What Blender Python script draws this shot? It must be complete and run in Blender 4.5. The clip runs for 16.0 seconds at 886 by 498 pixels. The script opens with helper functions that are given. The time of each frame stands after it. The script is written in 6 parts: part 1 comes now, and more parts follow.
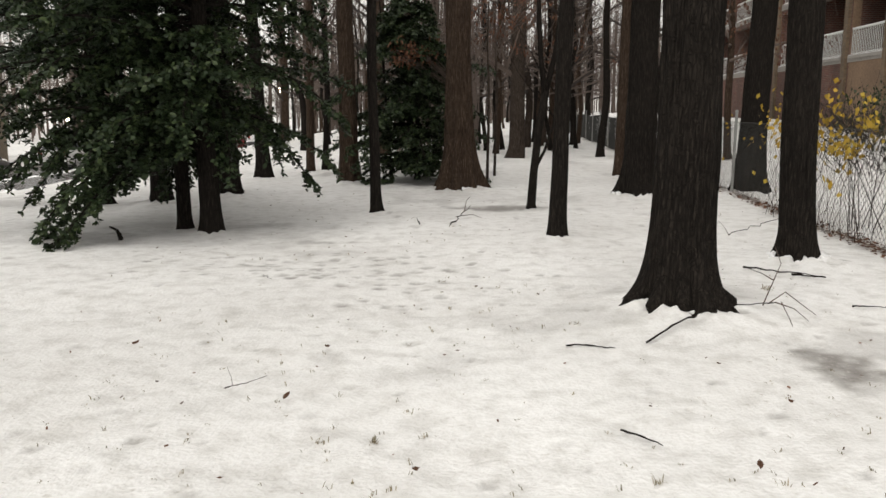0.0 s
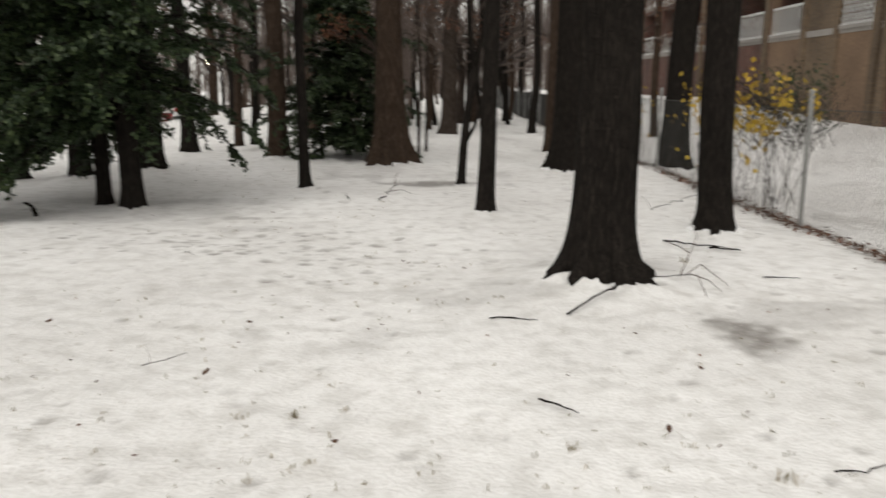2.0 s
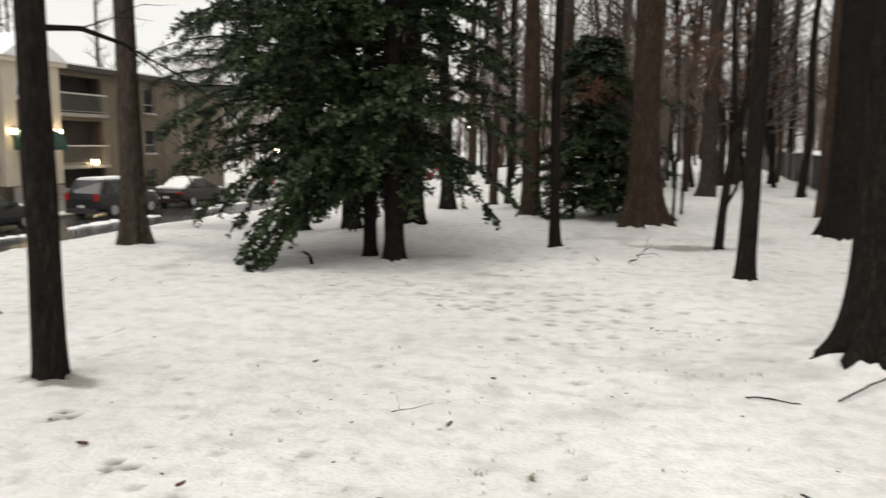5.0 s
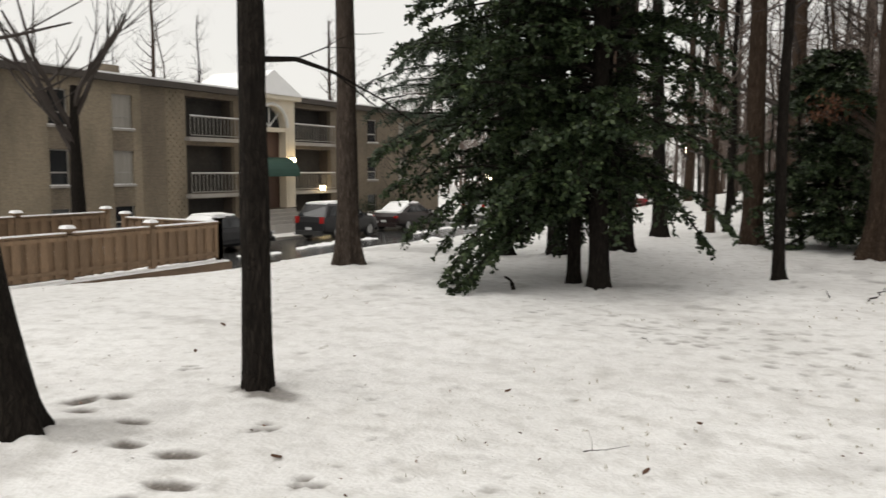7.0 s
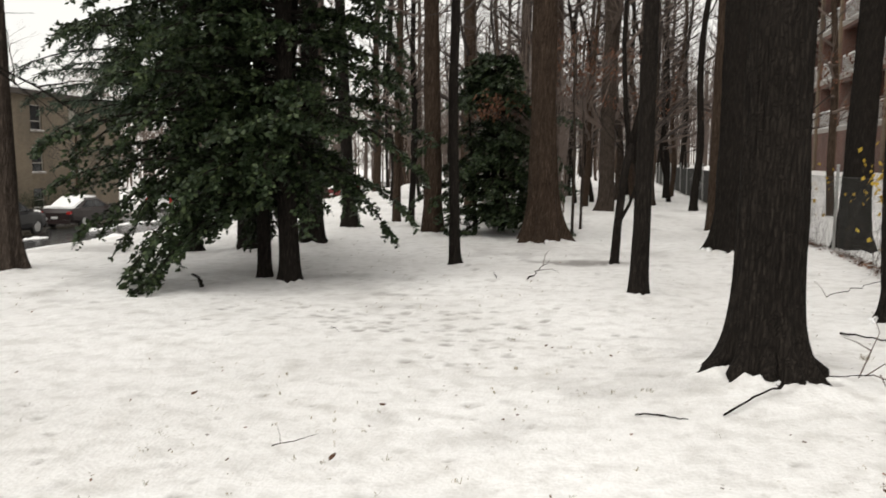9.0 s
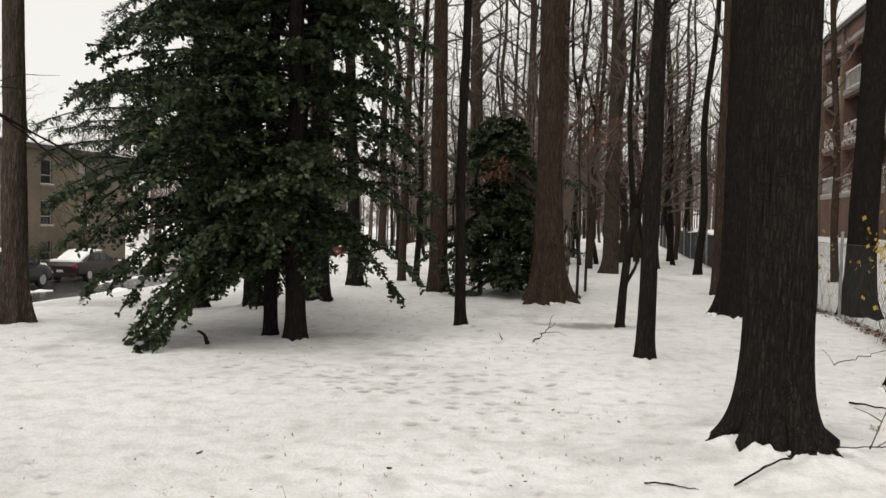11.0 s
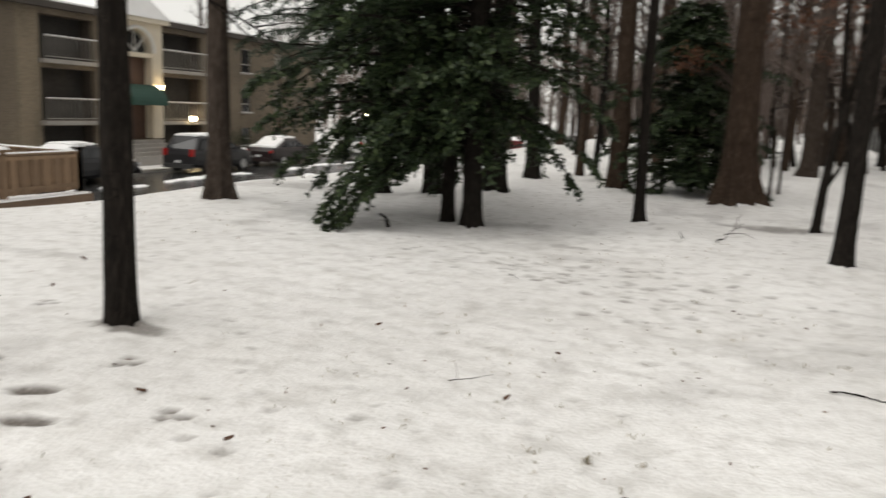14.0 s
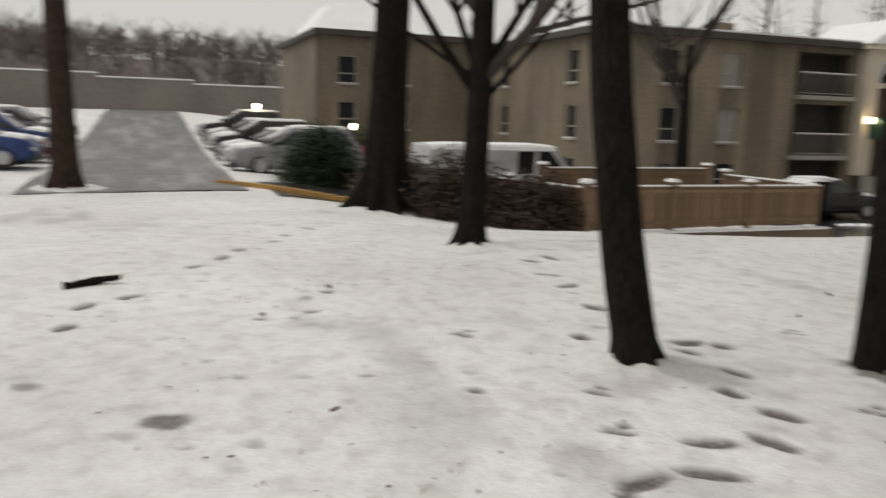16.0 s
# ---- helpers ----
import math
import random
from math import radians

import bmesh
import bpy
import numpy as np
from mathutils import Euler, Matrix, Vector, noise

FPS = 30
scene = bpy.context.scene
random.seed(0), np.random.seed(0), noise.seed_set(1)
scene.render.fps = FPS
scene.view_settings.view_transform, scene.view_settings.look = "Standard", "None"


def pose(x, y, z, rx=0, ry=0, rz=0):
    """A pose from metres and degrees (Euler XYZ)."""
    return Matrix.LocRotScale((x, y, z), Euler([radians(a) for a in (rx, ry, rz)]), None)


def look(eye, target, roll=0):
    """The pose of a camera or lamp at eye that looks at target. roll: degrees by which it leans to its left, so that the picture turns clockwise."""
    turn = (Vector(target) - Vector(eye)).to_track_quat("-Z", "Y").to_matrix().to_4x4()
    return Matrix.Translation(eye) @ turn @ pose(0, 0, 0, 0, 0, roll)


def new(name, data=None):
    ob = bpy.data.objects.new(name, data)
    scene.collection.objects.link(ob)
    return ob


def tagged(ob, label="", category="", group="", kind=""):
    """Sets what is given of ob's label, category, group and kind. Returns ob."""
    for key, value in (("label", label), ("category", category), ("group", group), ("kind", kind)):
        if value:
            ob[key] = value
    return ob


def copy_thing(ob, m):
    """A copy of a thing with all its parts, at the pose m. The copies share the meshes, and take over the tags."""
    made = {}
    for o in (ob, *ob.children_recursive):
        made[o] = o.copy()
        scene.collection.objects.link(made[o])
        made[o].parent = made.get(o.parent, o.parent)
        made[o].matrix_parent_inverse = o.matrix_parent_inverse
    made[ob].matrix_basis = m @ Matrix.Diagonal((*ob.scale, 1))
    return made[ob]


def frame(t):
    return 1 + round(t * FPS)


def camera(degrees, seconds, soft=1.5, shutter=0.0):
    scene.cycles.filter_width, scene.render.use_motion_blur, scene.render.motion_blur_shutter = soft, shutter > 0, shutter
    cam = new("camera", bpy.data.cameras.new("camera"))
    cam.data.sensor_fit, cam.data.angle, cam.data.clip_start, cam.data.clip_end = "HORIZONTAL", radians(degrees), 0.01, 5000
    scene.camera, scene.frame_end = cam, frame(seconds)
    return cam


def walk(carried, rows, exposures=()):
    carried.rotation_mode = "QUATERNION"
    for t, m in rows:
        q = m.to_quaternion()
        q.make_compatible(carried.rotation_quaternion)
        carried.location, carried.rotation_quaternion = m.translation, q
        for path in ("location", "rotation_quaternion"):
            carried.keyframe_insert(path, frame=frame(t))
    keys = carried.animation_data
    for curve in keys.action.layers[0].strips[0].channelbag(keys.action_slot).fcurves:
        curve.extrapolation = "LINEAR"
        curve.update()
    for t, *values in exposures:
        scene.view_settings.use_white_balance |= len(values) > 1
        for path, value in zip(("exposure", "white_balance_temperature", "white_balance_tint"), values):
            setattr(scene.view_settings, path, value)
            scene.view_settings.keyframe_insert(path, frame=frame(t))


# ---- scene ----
cam = camera(58.62, 16.0, 1.5, 0.5)
PATH = [
    (0.0, pose(-0.000, -0.000, 1.600, 80.000, -0.000, 0.000)),
    (0.5, pose(-0.024, -0.002, 1.593, 79.836, 0.012, 1.238)),
    (1.0, pose(-0.049, 0.006, 1.580, 79.895, 0.075, 3.029)),
    (1.5, pose(0.004, -0.014, 1.582, 79.405, -0.115, 1.654)),
    (2.0, pose(0.075, -0.017, 1.588, 78.312, -0.623, -4.677)),
    (2.5, pose(0.107, -0.013, 1.591, 77.700, -1.143, -9.631)),
    (3.0, pose(0.100, -0.004, 1.595, 78.494, -1.214, -10.096)),
    (3.5, pose(0.083, -0.008, 1.603, 80.109, -1.097, -7.685)),
    (4.0, pose(0.055, -0.024, 1.612, 81.689, -1.176, -2.756)),
    (4.5, pose(0.035, -0.003, 1.605, 82.372, -1.175, 5.373)),
    (5.0, pose(0.072, -0.004, 1.606, 82.409, -0.513, 13.368)),
    (5.2, pose(0.063, 0.039, 1.600, 82.608, -0.385, 16.039)),
    (5.5, pose(0.061, 0.062, 1.597, 82.923, -0.245, 19.685)),
    (5.8, pose(0.062, 0.095, 1.593, 83.312, -0.151, 23.445)),
    (6.1, pose(0.066, 0.133, 1.590, 83.705, -0.103, 26.765)),
    (6.4, pose(0.071, 0.171, 1.587, 84.030, -0.100, 29.095)),
    (6.7, pose(0.077, 0.204, 1.584, 84.218, -0.143, 29.880)),
    (7.0, pose(0.083, 0.228, 1.582, 84.197, -0.232, 28.569)),
    (7.3, pose(0.088, 0.238, 1.581, 83.895, -0.367, 24.609)),
    (7.5, pose(0.099, 0.241, 1.580, 83.531, -0.491, 20.320)),
    (8.0, pose(0.141, 0.208, 1.604, 82.782, -0.465, 13.026)),
    (8.5, pose(0.159, 0.197, 1.613, 82.883, -0.466, 9.556)),
    (9.0, pose(0.187, 0.198, 1.614, 83.639, -0.327, 6.719)),
    (9.2, pose(0.194, 0.187, 1.620, 84.920, -0.324, 5.943)),
    (9.5, pose(0.193, 0.181, 1.624, 86.367, -0.395, 5.358)),
    (9.8, pose(0.186, 0.175, 1.628, 87.441, -0.580, 5.416)),
    (10.1, pose(0.175, 0.167, 1.633, 88.138, -0.818, 5.864)),
    (10.4, pose(0.163, 0.161, 1.637, 88.452, -1.048, 6.449)),
    (10.7, pose(0.153, 0.156, 1.641, 88.378, -1.213, 6.919)),
    (11.0, pose(0.147, 0.153, 1.643, 87.913, -1.251, 7.020)),
    (11.3, pose(0.147, 0.153, 1.643, 87.050, -1.104, 6.500)),
    (11.5, pose(0.157, 0.159, 1.640, 86.217, -0.900, 5.782)),
    (12.0, pose(0.159, 0.181, 1.622, 84.511, -0.886, 4.215)),
    (12.5, pose(0.151, 0.184, 1.602, 83.023, -1.053, 3.711)),
    (13.0, pose(0.151, 0.173, 1.594, 81.662, -1.458, 4.526)),
    (13.5, pose(0.124, 0.175, 1.578, 80.733, -2.141, 10.466)),
    (14.0, pose(0.137, 0.190, 1.568, 79.958, -2.417, 19.917)),
    (14.5, pose(0.137, 0.154, 1.567, 79.422, -2.581, 28.115)),
    (15.0, pose(0.074, 0.029, 1.582, 79.642, -2.370, 39.725)),
    (15.5, pose(0.037, -0.006, 1.579, 80.086, -2.287, 54.728)),
    (16.0, pose(0.000, 0.022, 1.566, 80.558, -1.614, 69.745)),
]
walk(cam, PATH, [(0, 0.26), (2, 0.14), (3, 0.2), (4, 0.42), (5, 0.3), (7.5, 0.2), (9, 0.42), (11.5, 0.12), (12, -0.06), (12.5, 0.18), (13.5, 0.2), (14.5, 0.08), (15.3, 0.04), (16, -0.26)])

# ---- world and light: a flat overcast winter afternoon ----
SUN_EL, SUN_AZ = radians(38), radians(150)
world = bpy.data.worlds.new("world")
scene.world = world
world.use_nodes = True
wn = world.node_tree.nodes
sky = wn.new("ShaderNodeTexSky")
sky.sky_type = "NISHITA"
sky.sun_disc = False
sky.sun_elevation, sky.sun_rotation = SUN_EL, SUN_AZ
sky_gain = wn.new("ShaderNodeMix")
sky_gain.data_type = "RGBA"
sky_gain.inputs["Factor"].default_value = 0.93
sky_gain.inputs["B"].default_value = (7.95, 7.66, 7.15, 1)
world.node_tree.links.new(sky.outputs[0], sky_gain.inputs["A"])
world.node_tree.links.new(sky_gain.outputs["Result"], wn["Background"].inputs["Color"])
wn["Background"].inputs["Strength"].default_value = 0.100
sun = new("sun", bpy.data.lights.new("sun", "SUN"))
sun.data.energy, sun.data.angle, sun.data.color = 1.5, radians(60), (1.0, 0.97, 0.92)
sun.matrix_world = look((-20, -30, 60), (0, 10, 0))

# ---- materials ----


def nodes_of(name, rough, metal=0.0):
    m = bpy.data.materials.new(name)
    m.use_nodes = True
    nt = m.node_tree
    b = nt.nodes["Principled BSDF"]
    b.inputs["Roughness"].default_value = rough
    b.inputs["Metallic"].default_value = metal
    return m, nt, b


def mul(c, k):
    return (min(c[0] * k, 1), min(c[1] * k, 1), min(c[2] * k, 1), 1)


def noise_tex(nt, vec, scale, detail=4.0):
    n = nt.nodes.new("ShaderNodeTexNoise")
    n.inputs["Scale"].default_value = scale
    n.inputs["Detail"].default_value = detail
    nt.links.new(vec, n.inputs["Vector"])
    return n.outputs["Fac"]


def ramp(nt, fac, stops):
    r = nt.nodes.new("ShaderNodeValToRGB")
    el = r.color_ramp.elements
    while len(el) < len(stops):
        el.new(0.5)
    for e, (p, c) in zip(el, stops):
        e.position, e.color = p, c if len(c) == 4 else (*c, 1)
    nt.links.new(fac, r.inputs[0])
    return r.outputs[0]


def mixc(nt, fac, a, b, mode="MIX"):
    x = nt.nodes.new("ShaderNodeMix")
    x.data_type, x.blend_type = "RGBA", mode
    for key, v in (("Factor", fac), ("A", a), ("B", b)):
        s = x.inputs[key]
        if hasattr(v, "is_linked"):
            nt.links.new(v, s)
        else:
            s.default_value = v
    return x.outputs["Result"]


def bump(nt, b, height, strength, dist=0.02):
    n = nt.nodes.new("ShaderNodeBump")
    n.inputs["Strength"].default_value, n.inputs["Distance"].default_value = strength, dist
    nt.links.new(height, n.inputs["Height"])
    nt.links.new(n.outputs[0], b.inputs["Normal"])


def obj_vec(nt, scale=(1, 1, 1), kind="Object"):
    tc = nt.nodes.new("ShaderNodeTexCoord")
    mp = nt.nodes.new("ShaderNodeMapping")
    mp.inputs["Scale"].default_value = scale
    nt.links.new(tc.outputs[kind], mp.inputs["Vector"])
    return mp.outputs[0]


def mottled(name, col, rough=0.7, lo=0.7, hi=1.25, big=0.8, fine=25.0, bumps=0.2, metal=0.0, stretch=(1, 1, 1), rand=0.0, dist=0.01):
    """A surface with stains at one scale and grain at another."""
    m, nt, b = nodes_of(name, rough, metal)
    v = obj_vec(nt, stretch)
    n1, n2 = noise_tex(nt, v, big), noise_tex(nt, v, fine)
    c = ramp(nt, n1, [(0.3, mul(col, lo)), (0.7, mul(col, hi))])
    c = mixc(nt, 0.5, c, ramp(nt, n2, [(0.3, mul(col, lo)), (0.7, mul(col, hi))]))
    if rand:
        oi = nt.nodes.new("ShaderNodeObjectInfo")
        c = mixc(nt, 1.0, c, ramp(nt, oi.outputs["Random"], [(0.0, mul((1, 1, 1), 1 - rand)), (1.0, (1, 1, 1, 1))]), "MULTIPLY")
    nt.links.new(c, b.inputs["Base Color"])
    if bumps:
        bump(nt, b, n2, bumps, dist)
    return m


def bark(name, dark, light, scale=14.0, depth=0.9):
    """Furrowed bark: long plates split by dark cracks, with moss-grey weathering in patches."""
    m, nt, b = nodes_of(name, 0.95)
    b.inputs["Specular IOR Level"].default_value = 0.08
    v = obj_vec(nt, (1, 1, 0.13))
    wob = noise_tex(nt, obj_vec(nt), 5.0, 3)
    n1, n3 = noise_tex(nt, v, scale * 3.6, 7), noise_tex(nt, v, scale * 1.2, 3)
    vo = nt.nodes.new("ShaderNodeTexVoronoi")
    vo.feature = "DISTANCE_TO_EDGE"
    vo.inputs["Scale"].default_value = scale * 2.6
    nt.links.new(mixc(nt, 0.12, v, wob), vo.inputs["Vector"])
    crack = ramp(nt, vo.outputs["Distance"], [(0.0, (0, 0, 0)), (0.22, (1, 1, 1))])
    n2 = noise_tex(nt, obj_vec(nt), 1.3)
    c = ramp(nt, n1, [(0.34, mul(dark, 0.8)), (0.52, mul(dark, 1.3)), (0.72, mul(light, 1.15))])
    c = mixc(nt, ramp(nt, n2, [(0.35, (0, 0, 0)), (0.75, (0.45, 0.45, 0.45))]), c, mul(light, 0.8))
    c = mixc(nt, 1.0, c, ramp(nt, crack, [(0.0, (0.62, 0.62, 0.62)), (1.0, (1.0, 1.0, 1.0))]), "MULTIPLY")
    nt.links.new(c, b.inputs["Base Color"])
    h = mixc(nt, 0.5, crack, mixc(nt, 0.5, n1, n3))
    bump(nt, b, h, depth, 0.035)
    return m


def leafy(name, a, bcol, rough=0.45):
    m, nt, b = nodes_of(name, rough)
    b.inputs["Specular IOR Level"].default_value = 0.18
    g = nt.nodes.new("ShaderNodeNewGeometry")
    c = ramp(nt, g.outputs["Random Per Island"], [(0.0, mul(a, 0.75)), (0.6, mul(a, 1.1)), (1.0, mul(bcol, 1))])
    n2 = noise_tex(nt, obj_vec(nt), 1.2)
    c = mixc(nt, 1.0, c, ramp(nt, n2, [(0.3, (0.6, 0.6, 0.6)), (0.7, (1, 1, 1))]), "MULTIPLY")
    nt.links.new(c, b.inputs["Base Color"])
    return m


def brick(name, c1, c2, mortar, stains=0.5):
    m, nt, b = nodes_of(name, 0.85)
    tc = nt.nodes.new("ShaderNodeTexCoord")
    sp = nt.nodes.new("ShaderNodeSeparateXYZ")
    nt.links.new(tc.outputs["Object"], sp.inputs[0])
    add = nt.nodes.new("ShaderNodeMath")
    nt.links.new(sp.outputs["X"], add.inputs[0])
    nt.links.new(sp.outputs["Y"], add.inputs[1])
    cb = nt.nodes.new("ShaderNodeCombineXYZ")
    nt.links.new(add.outputs[0], cb.inputs["X"])
    nt.links.new(sp.outputs["Z"], cb.inputs["Y"])
    t = nt.nodes.new("ShaderNodeTexBrick")
    for k, val in (("Color1", c1), ("Color2", c2), ("Mortar", mortar)):
        t.inputs[k].default_value = (*val, 1)
    for k, val in (("Scale", 1.0), ("Mortar Size", 0.010), ("Brick Width", 0.203), ("Row Height", 0.0677), ("Bias", -0.1)):
        t.inputs[k].default_value = val
    nt.links.new(cb.outputs[0], t.inputs["Vector"])
    n = noise_tex(nt, obj_vec(nt, (1, 1, 0.35)), 0.7, 6)
    n2 = noise_tex(nt, obj_vec(nt), 9.0, 5)
    c = mixc(nt, 1.0, t.outputs["Color"], ramp(nt, n, [(0.32, (1 - stains,) * 3), (0.62, (1.0, 1.0, 1.0))]), "MULTIPLY")
    c = mixc(nt, 1.0, c, ramp(nt, n2, [(0.2, (0.72, 0.72, 0.72)), (0.7, (1.0, 1.0, 1.0))]), "MULTIPLY")
    nt.links.new(c, b.inputs["Base Color"])
    bump(nt, b, t.outputs["Fac"], -0.4, 0.01)
    return m


def glow(name, col, power):
    m, nt, b = nodes_of(name, 0.4)
    b.inputs["Base Color"].default_value = (*col, 1)
    b.inputs["Emission Color"].default_value = (*col, 1)
    b.inputs["Emission Strength"].default_value = power
    return m


def snow_ground():
    """Thin wet snow: mottled white, grass showing through in specks, slush where it was trodden or has melted, and the
    evergreen's shade painted in faint grey.
    """
    m, nt, b = nodes_of("snow_ground", 0.6)
    v = obj_vec(nt)
    big, mid, fine = noise_tex(nt, v, 0.35, 5), noise_tex(nt, v, 2.2, 6), noise_tex(nt, v, 38.0, 5)
    c = ramp(nt, big, [(0.3, (0.72, 0.71, 0.695)), (0.65, (0.86, 0.855, 0.845))])
    c = mixc(nt, ramp(nt, mid, [(0.55, (0, 0, 0)), (0.80, (0.55, 0.55, 0.55))]), c, (0.58, 0.56, 0.53, 1))
    # specks of grass and dirt, in patches
    sp = noise_tex(nt, obj_vec(nt, (1, 1.0, 1)), 17.0, 3)
    patch = ramp(nt, noise_tex(nt, v, 0.8, 3), [(0.42, (0, 0, 0)), (0.7, (1, 1, 1))])
    speck = mixc(nt, 1.0, ramp(nt, sp, [(0.62, (0, 0, 0)), (0.74, (0.55, 0.55, 0.55))]), patch, "MULTIPLY")
    c = mixc(nt, speck, c, (0.30, 0.26, 0.20, 1))
    c = mixc(nt, 1.0, c, ramp(nt, noise_tex(nt, v, 11.0, 8), [(0.32, (0.92, 0.916, 0.91)), (0.56, (1.0, 1.0, 1.0))]), 'MULTIPLY')
    c = mixc(nt, 1.0, c, ramp(nt, fine, [(0.3, (0.92, 0.916, 0.91)), (0.55, (1.0, 1.0, 1.0))]), 'MULTIPLY')
    c = mixc(nt, 1.0, c, ramp(nt, noise_tex(nt, v, 5.0, 7), [(0.34, (0.84, 0.835, 0.825)), (0.5, (0.985, 0.985, 0.985)), (0.62, (1.0, 1.0, 1.0))]), "MULTIPLY")
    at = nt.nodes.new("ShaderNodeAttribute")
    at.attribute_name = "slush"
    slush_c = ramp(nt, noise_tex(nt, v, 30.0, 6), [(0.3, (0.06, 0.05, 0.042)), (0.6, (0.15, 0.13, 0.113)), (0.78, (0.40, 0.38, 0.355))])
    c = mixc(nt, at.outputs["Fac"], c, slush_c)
    lit = nt.nodes.new("ShaderNodeAttribute")
    lit.attribute_name = "litter"
    lit_m = mixc(nt, 1.0, ramp(nt, noise_tex(nt, v, 24.0, 4), [(0.42, (0, 0, 0)), (0.55, (1, 1, 1))]), lit.outputs["Color"], "MULTIPLY")
    c = mixc(nt, lit_m, c, ramp(nt, fine, [(0.3, (0.04, 0.025, 0.018)), (0.7, (0.14, 0.085, 0.05))]))
    nt.links.new(c, b.inputs["Base Color"])
    h = nt.nodes.new("ShaderNodeMath")
    h.operation = "ADD"
    nt.links.new(fine, h.inputs[0])
    nt.links.new(mid, h.inputs[1])
    bump(nt, b, h.outputs[0], 0.4, 0.03)
    return m


SNOW_GROUND = snow_ground()
SNOW = mottled("fresh_snow", (0.84, 0.84, 0.84), 0.6, 0.93, 1.04, 2.0, 40.0, 0.2)
BARK_DARK = bark("wet_dark_bark", (0.0125, 0.0105, 0.0088), (0.032, 0.0265, 0.022), 16, 0.7)
BARK_BROWN = bark("brown_furrowed_bark", (0.044, 0.030, 0.0215), (0.10, 0.071, 0.052), 12)
BARK_GREY = bark("grey_bark", (0.04, 0.031, 0.025), (0.10, 0.078, 0.064), 14, 0.6)
TWIG = mottled("bare_twig_bark", (0.035, 0.026, 0.021), 0.85, 0.6, 1.3, 2, 20, 0)
# reddish brown, raised in tone to include haze over the distant woods
TWIG_RED = mottled("reddish_twig_bark", (0.105, 0.078, 0.064), 0.85, 0.6, 1.3, 2, 20, 0)
# paler than bark: distance haze is mixed into this twig colour
TWIG_HAZE = mottled("hazed_grey_twig", (0.17, 0.145, 0.13), 0.9, 0.7, 1.2, 2, 20, 0)
LEAF_DARK = leafy("glossy_dark_evergreen_leaf", (0.023, 0.038, 0.016), (0.062, 0.085, 0.034), 0.45)
LEAF_OLIVE = leafy("olive_evergreen_leaf", (0.028, 0.044, 0.02), (0.06, 0.07, 0.03), 0.55)
NEEDLE = leafy("grey_green_needle", (0.05, 0.072, 0.048), (0.085, 0.11, 0.072), 0.7)
LEAF_BROWN = leafy("dead_russet_leaf", (0.13, 0.06, 0.036), (0.20, 0.095, 0.055), 0.8)
LEAF_YELLOW = leafy("yellow_autumn_leaf", (0.42, 0.27, 0.035), (0.55, 0.40, 0.06), 0.6)
LEAF_LITTER = leafy("wet_leaf_litter", (0.12, 0.065, 0.042), (0.24, 0.11, 0.06), 0.7)
GRASS = leafy("dry_winter_grass", (0.24, 0.21, 0.13), (0.36, 0.28, 0.17), 0.8)
STEEL = mottled("weathered_galvanised_steel", (0.30, 0.30, 0.29), 0.55, 0.75, 1.15, 3, 30, 0.1, 0.6)
WIRE = mottled("dull_galvanised_wire", (0.05, 0.05, 0.047), 0.6, 0.7, 1.2, 3, 30, 0, 0.5)
FENCE_WOOD = mottled("weathered_cedar_board", (0.25, 0.165, 0.10), 0.8, 0.65, 1.25, 1.5, 14, 0.3, 0, (6, 6, 0.8), 0.3)
RED_BRICK = brick("red_brick", (0.16, 0.05, 0.032), (0.10, 0.036, 0.026), (0.21, 0.16, 0.13), 0.55)
TAN_BRICK = brick("tan_brick", (0.22, 0.15, 0.088), (0.15, 0.10, 0.06), (0.17, 0.135, 0.10), 0.55)
BROWN_STUCCO = mottled("stained_brown_render", (0.22, 0.145, 0.092), 0.9, 0.5, 1.3, 0.5, 12, 0.3)
BEIGE_BRICK = brick("beige_brick", (0.31, 0.25, 0.172), (0.25, 0.20, 0.14), (0.28, 0.24, 0.18), 0.4)
BROWN_BRICK = brick("brown_brick", (0.215, 0.17, 0.117), (0.163, 0.128, 0.09), (0.23, 0.195, 0.15), 0.35)
# brown brick again, with the shade of the balcony recesses in its colour
SHADED_BRICK = brick("shaded_brown_brick", (0.085, 0.062, 0.048), (0.065, 0.048, 0.038), (0.1, 0.085, 0.07), 0.35)
CREAM = mottled("cream_painted_trim", (0.62, 0.56, 0.45), 0.6, 0.85, 1.1, 1, 20, 0.05)
CONCRETE = mottled("grey_concrete", (0.33, 0.31, 0.285), 0.85, 0.7, 1.2, 0.8, 22, 0.25)
GREY_PAINT = mottled("grey_painted_metal", (0.30, 0.285, 0.26), 0.5, 0.85, 1.1, 1, 25, 0.05)
WHITE_PAINT = mottled("white_painted_metal", (0.62, 0.62, 0.60), 0.5, 0.85, 1.1, 1, 25, 0.05)
# near-black: the shade of unlit rooms put into the colour
ROOM_SHADE = mottled("painted_room_shade", (0.03, 0.027, 0.024), 0.9, 0.6, 1.5, 0.9, 6, 0)
CURTAIN = mottled("pale_curtain", (0.30, 0.28, 0.25), 0.9, 0.7, 1.2, 1.0, 9, 0, 0, (6, 6, 0.4))
ROOF_EDGE = mottled("dark_roof_fascia", (0.055, 0.045, 0.038), 0.7, 0.7, 1.2, 1, 15, 0.1)
AWNING = mottled("dark_green_awning_canvas", (0.012, 0.05, 0.035), 0.7, 0.8, 1.2, 2, 30, 0.1)
ASPHALT = mottled("wet_asphalt", (0.04, 0.04, 0.04), 0.22, 0.6, 1.4, 0.5, 30, 0.2)


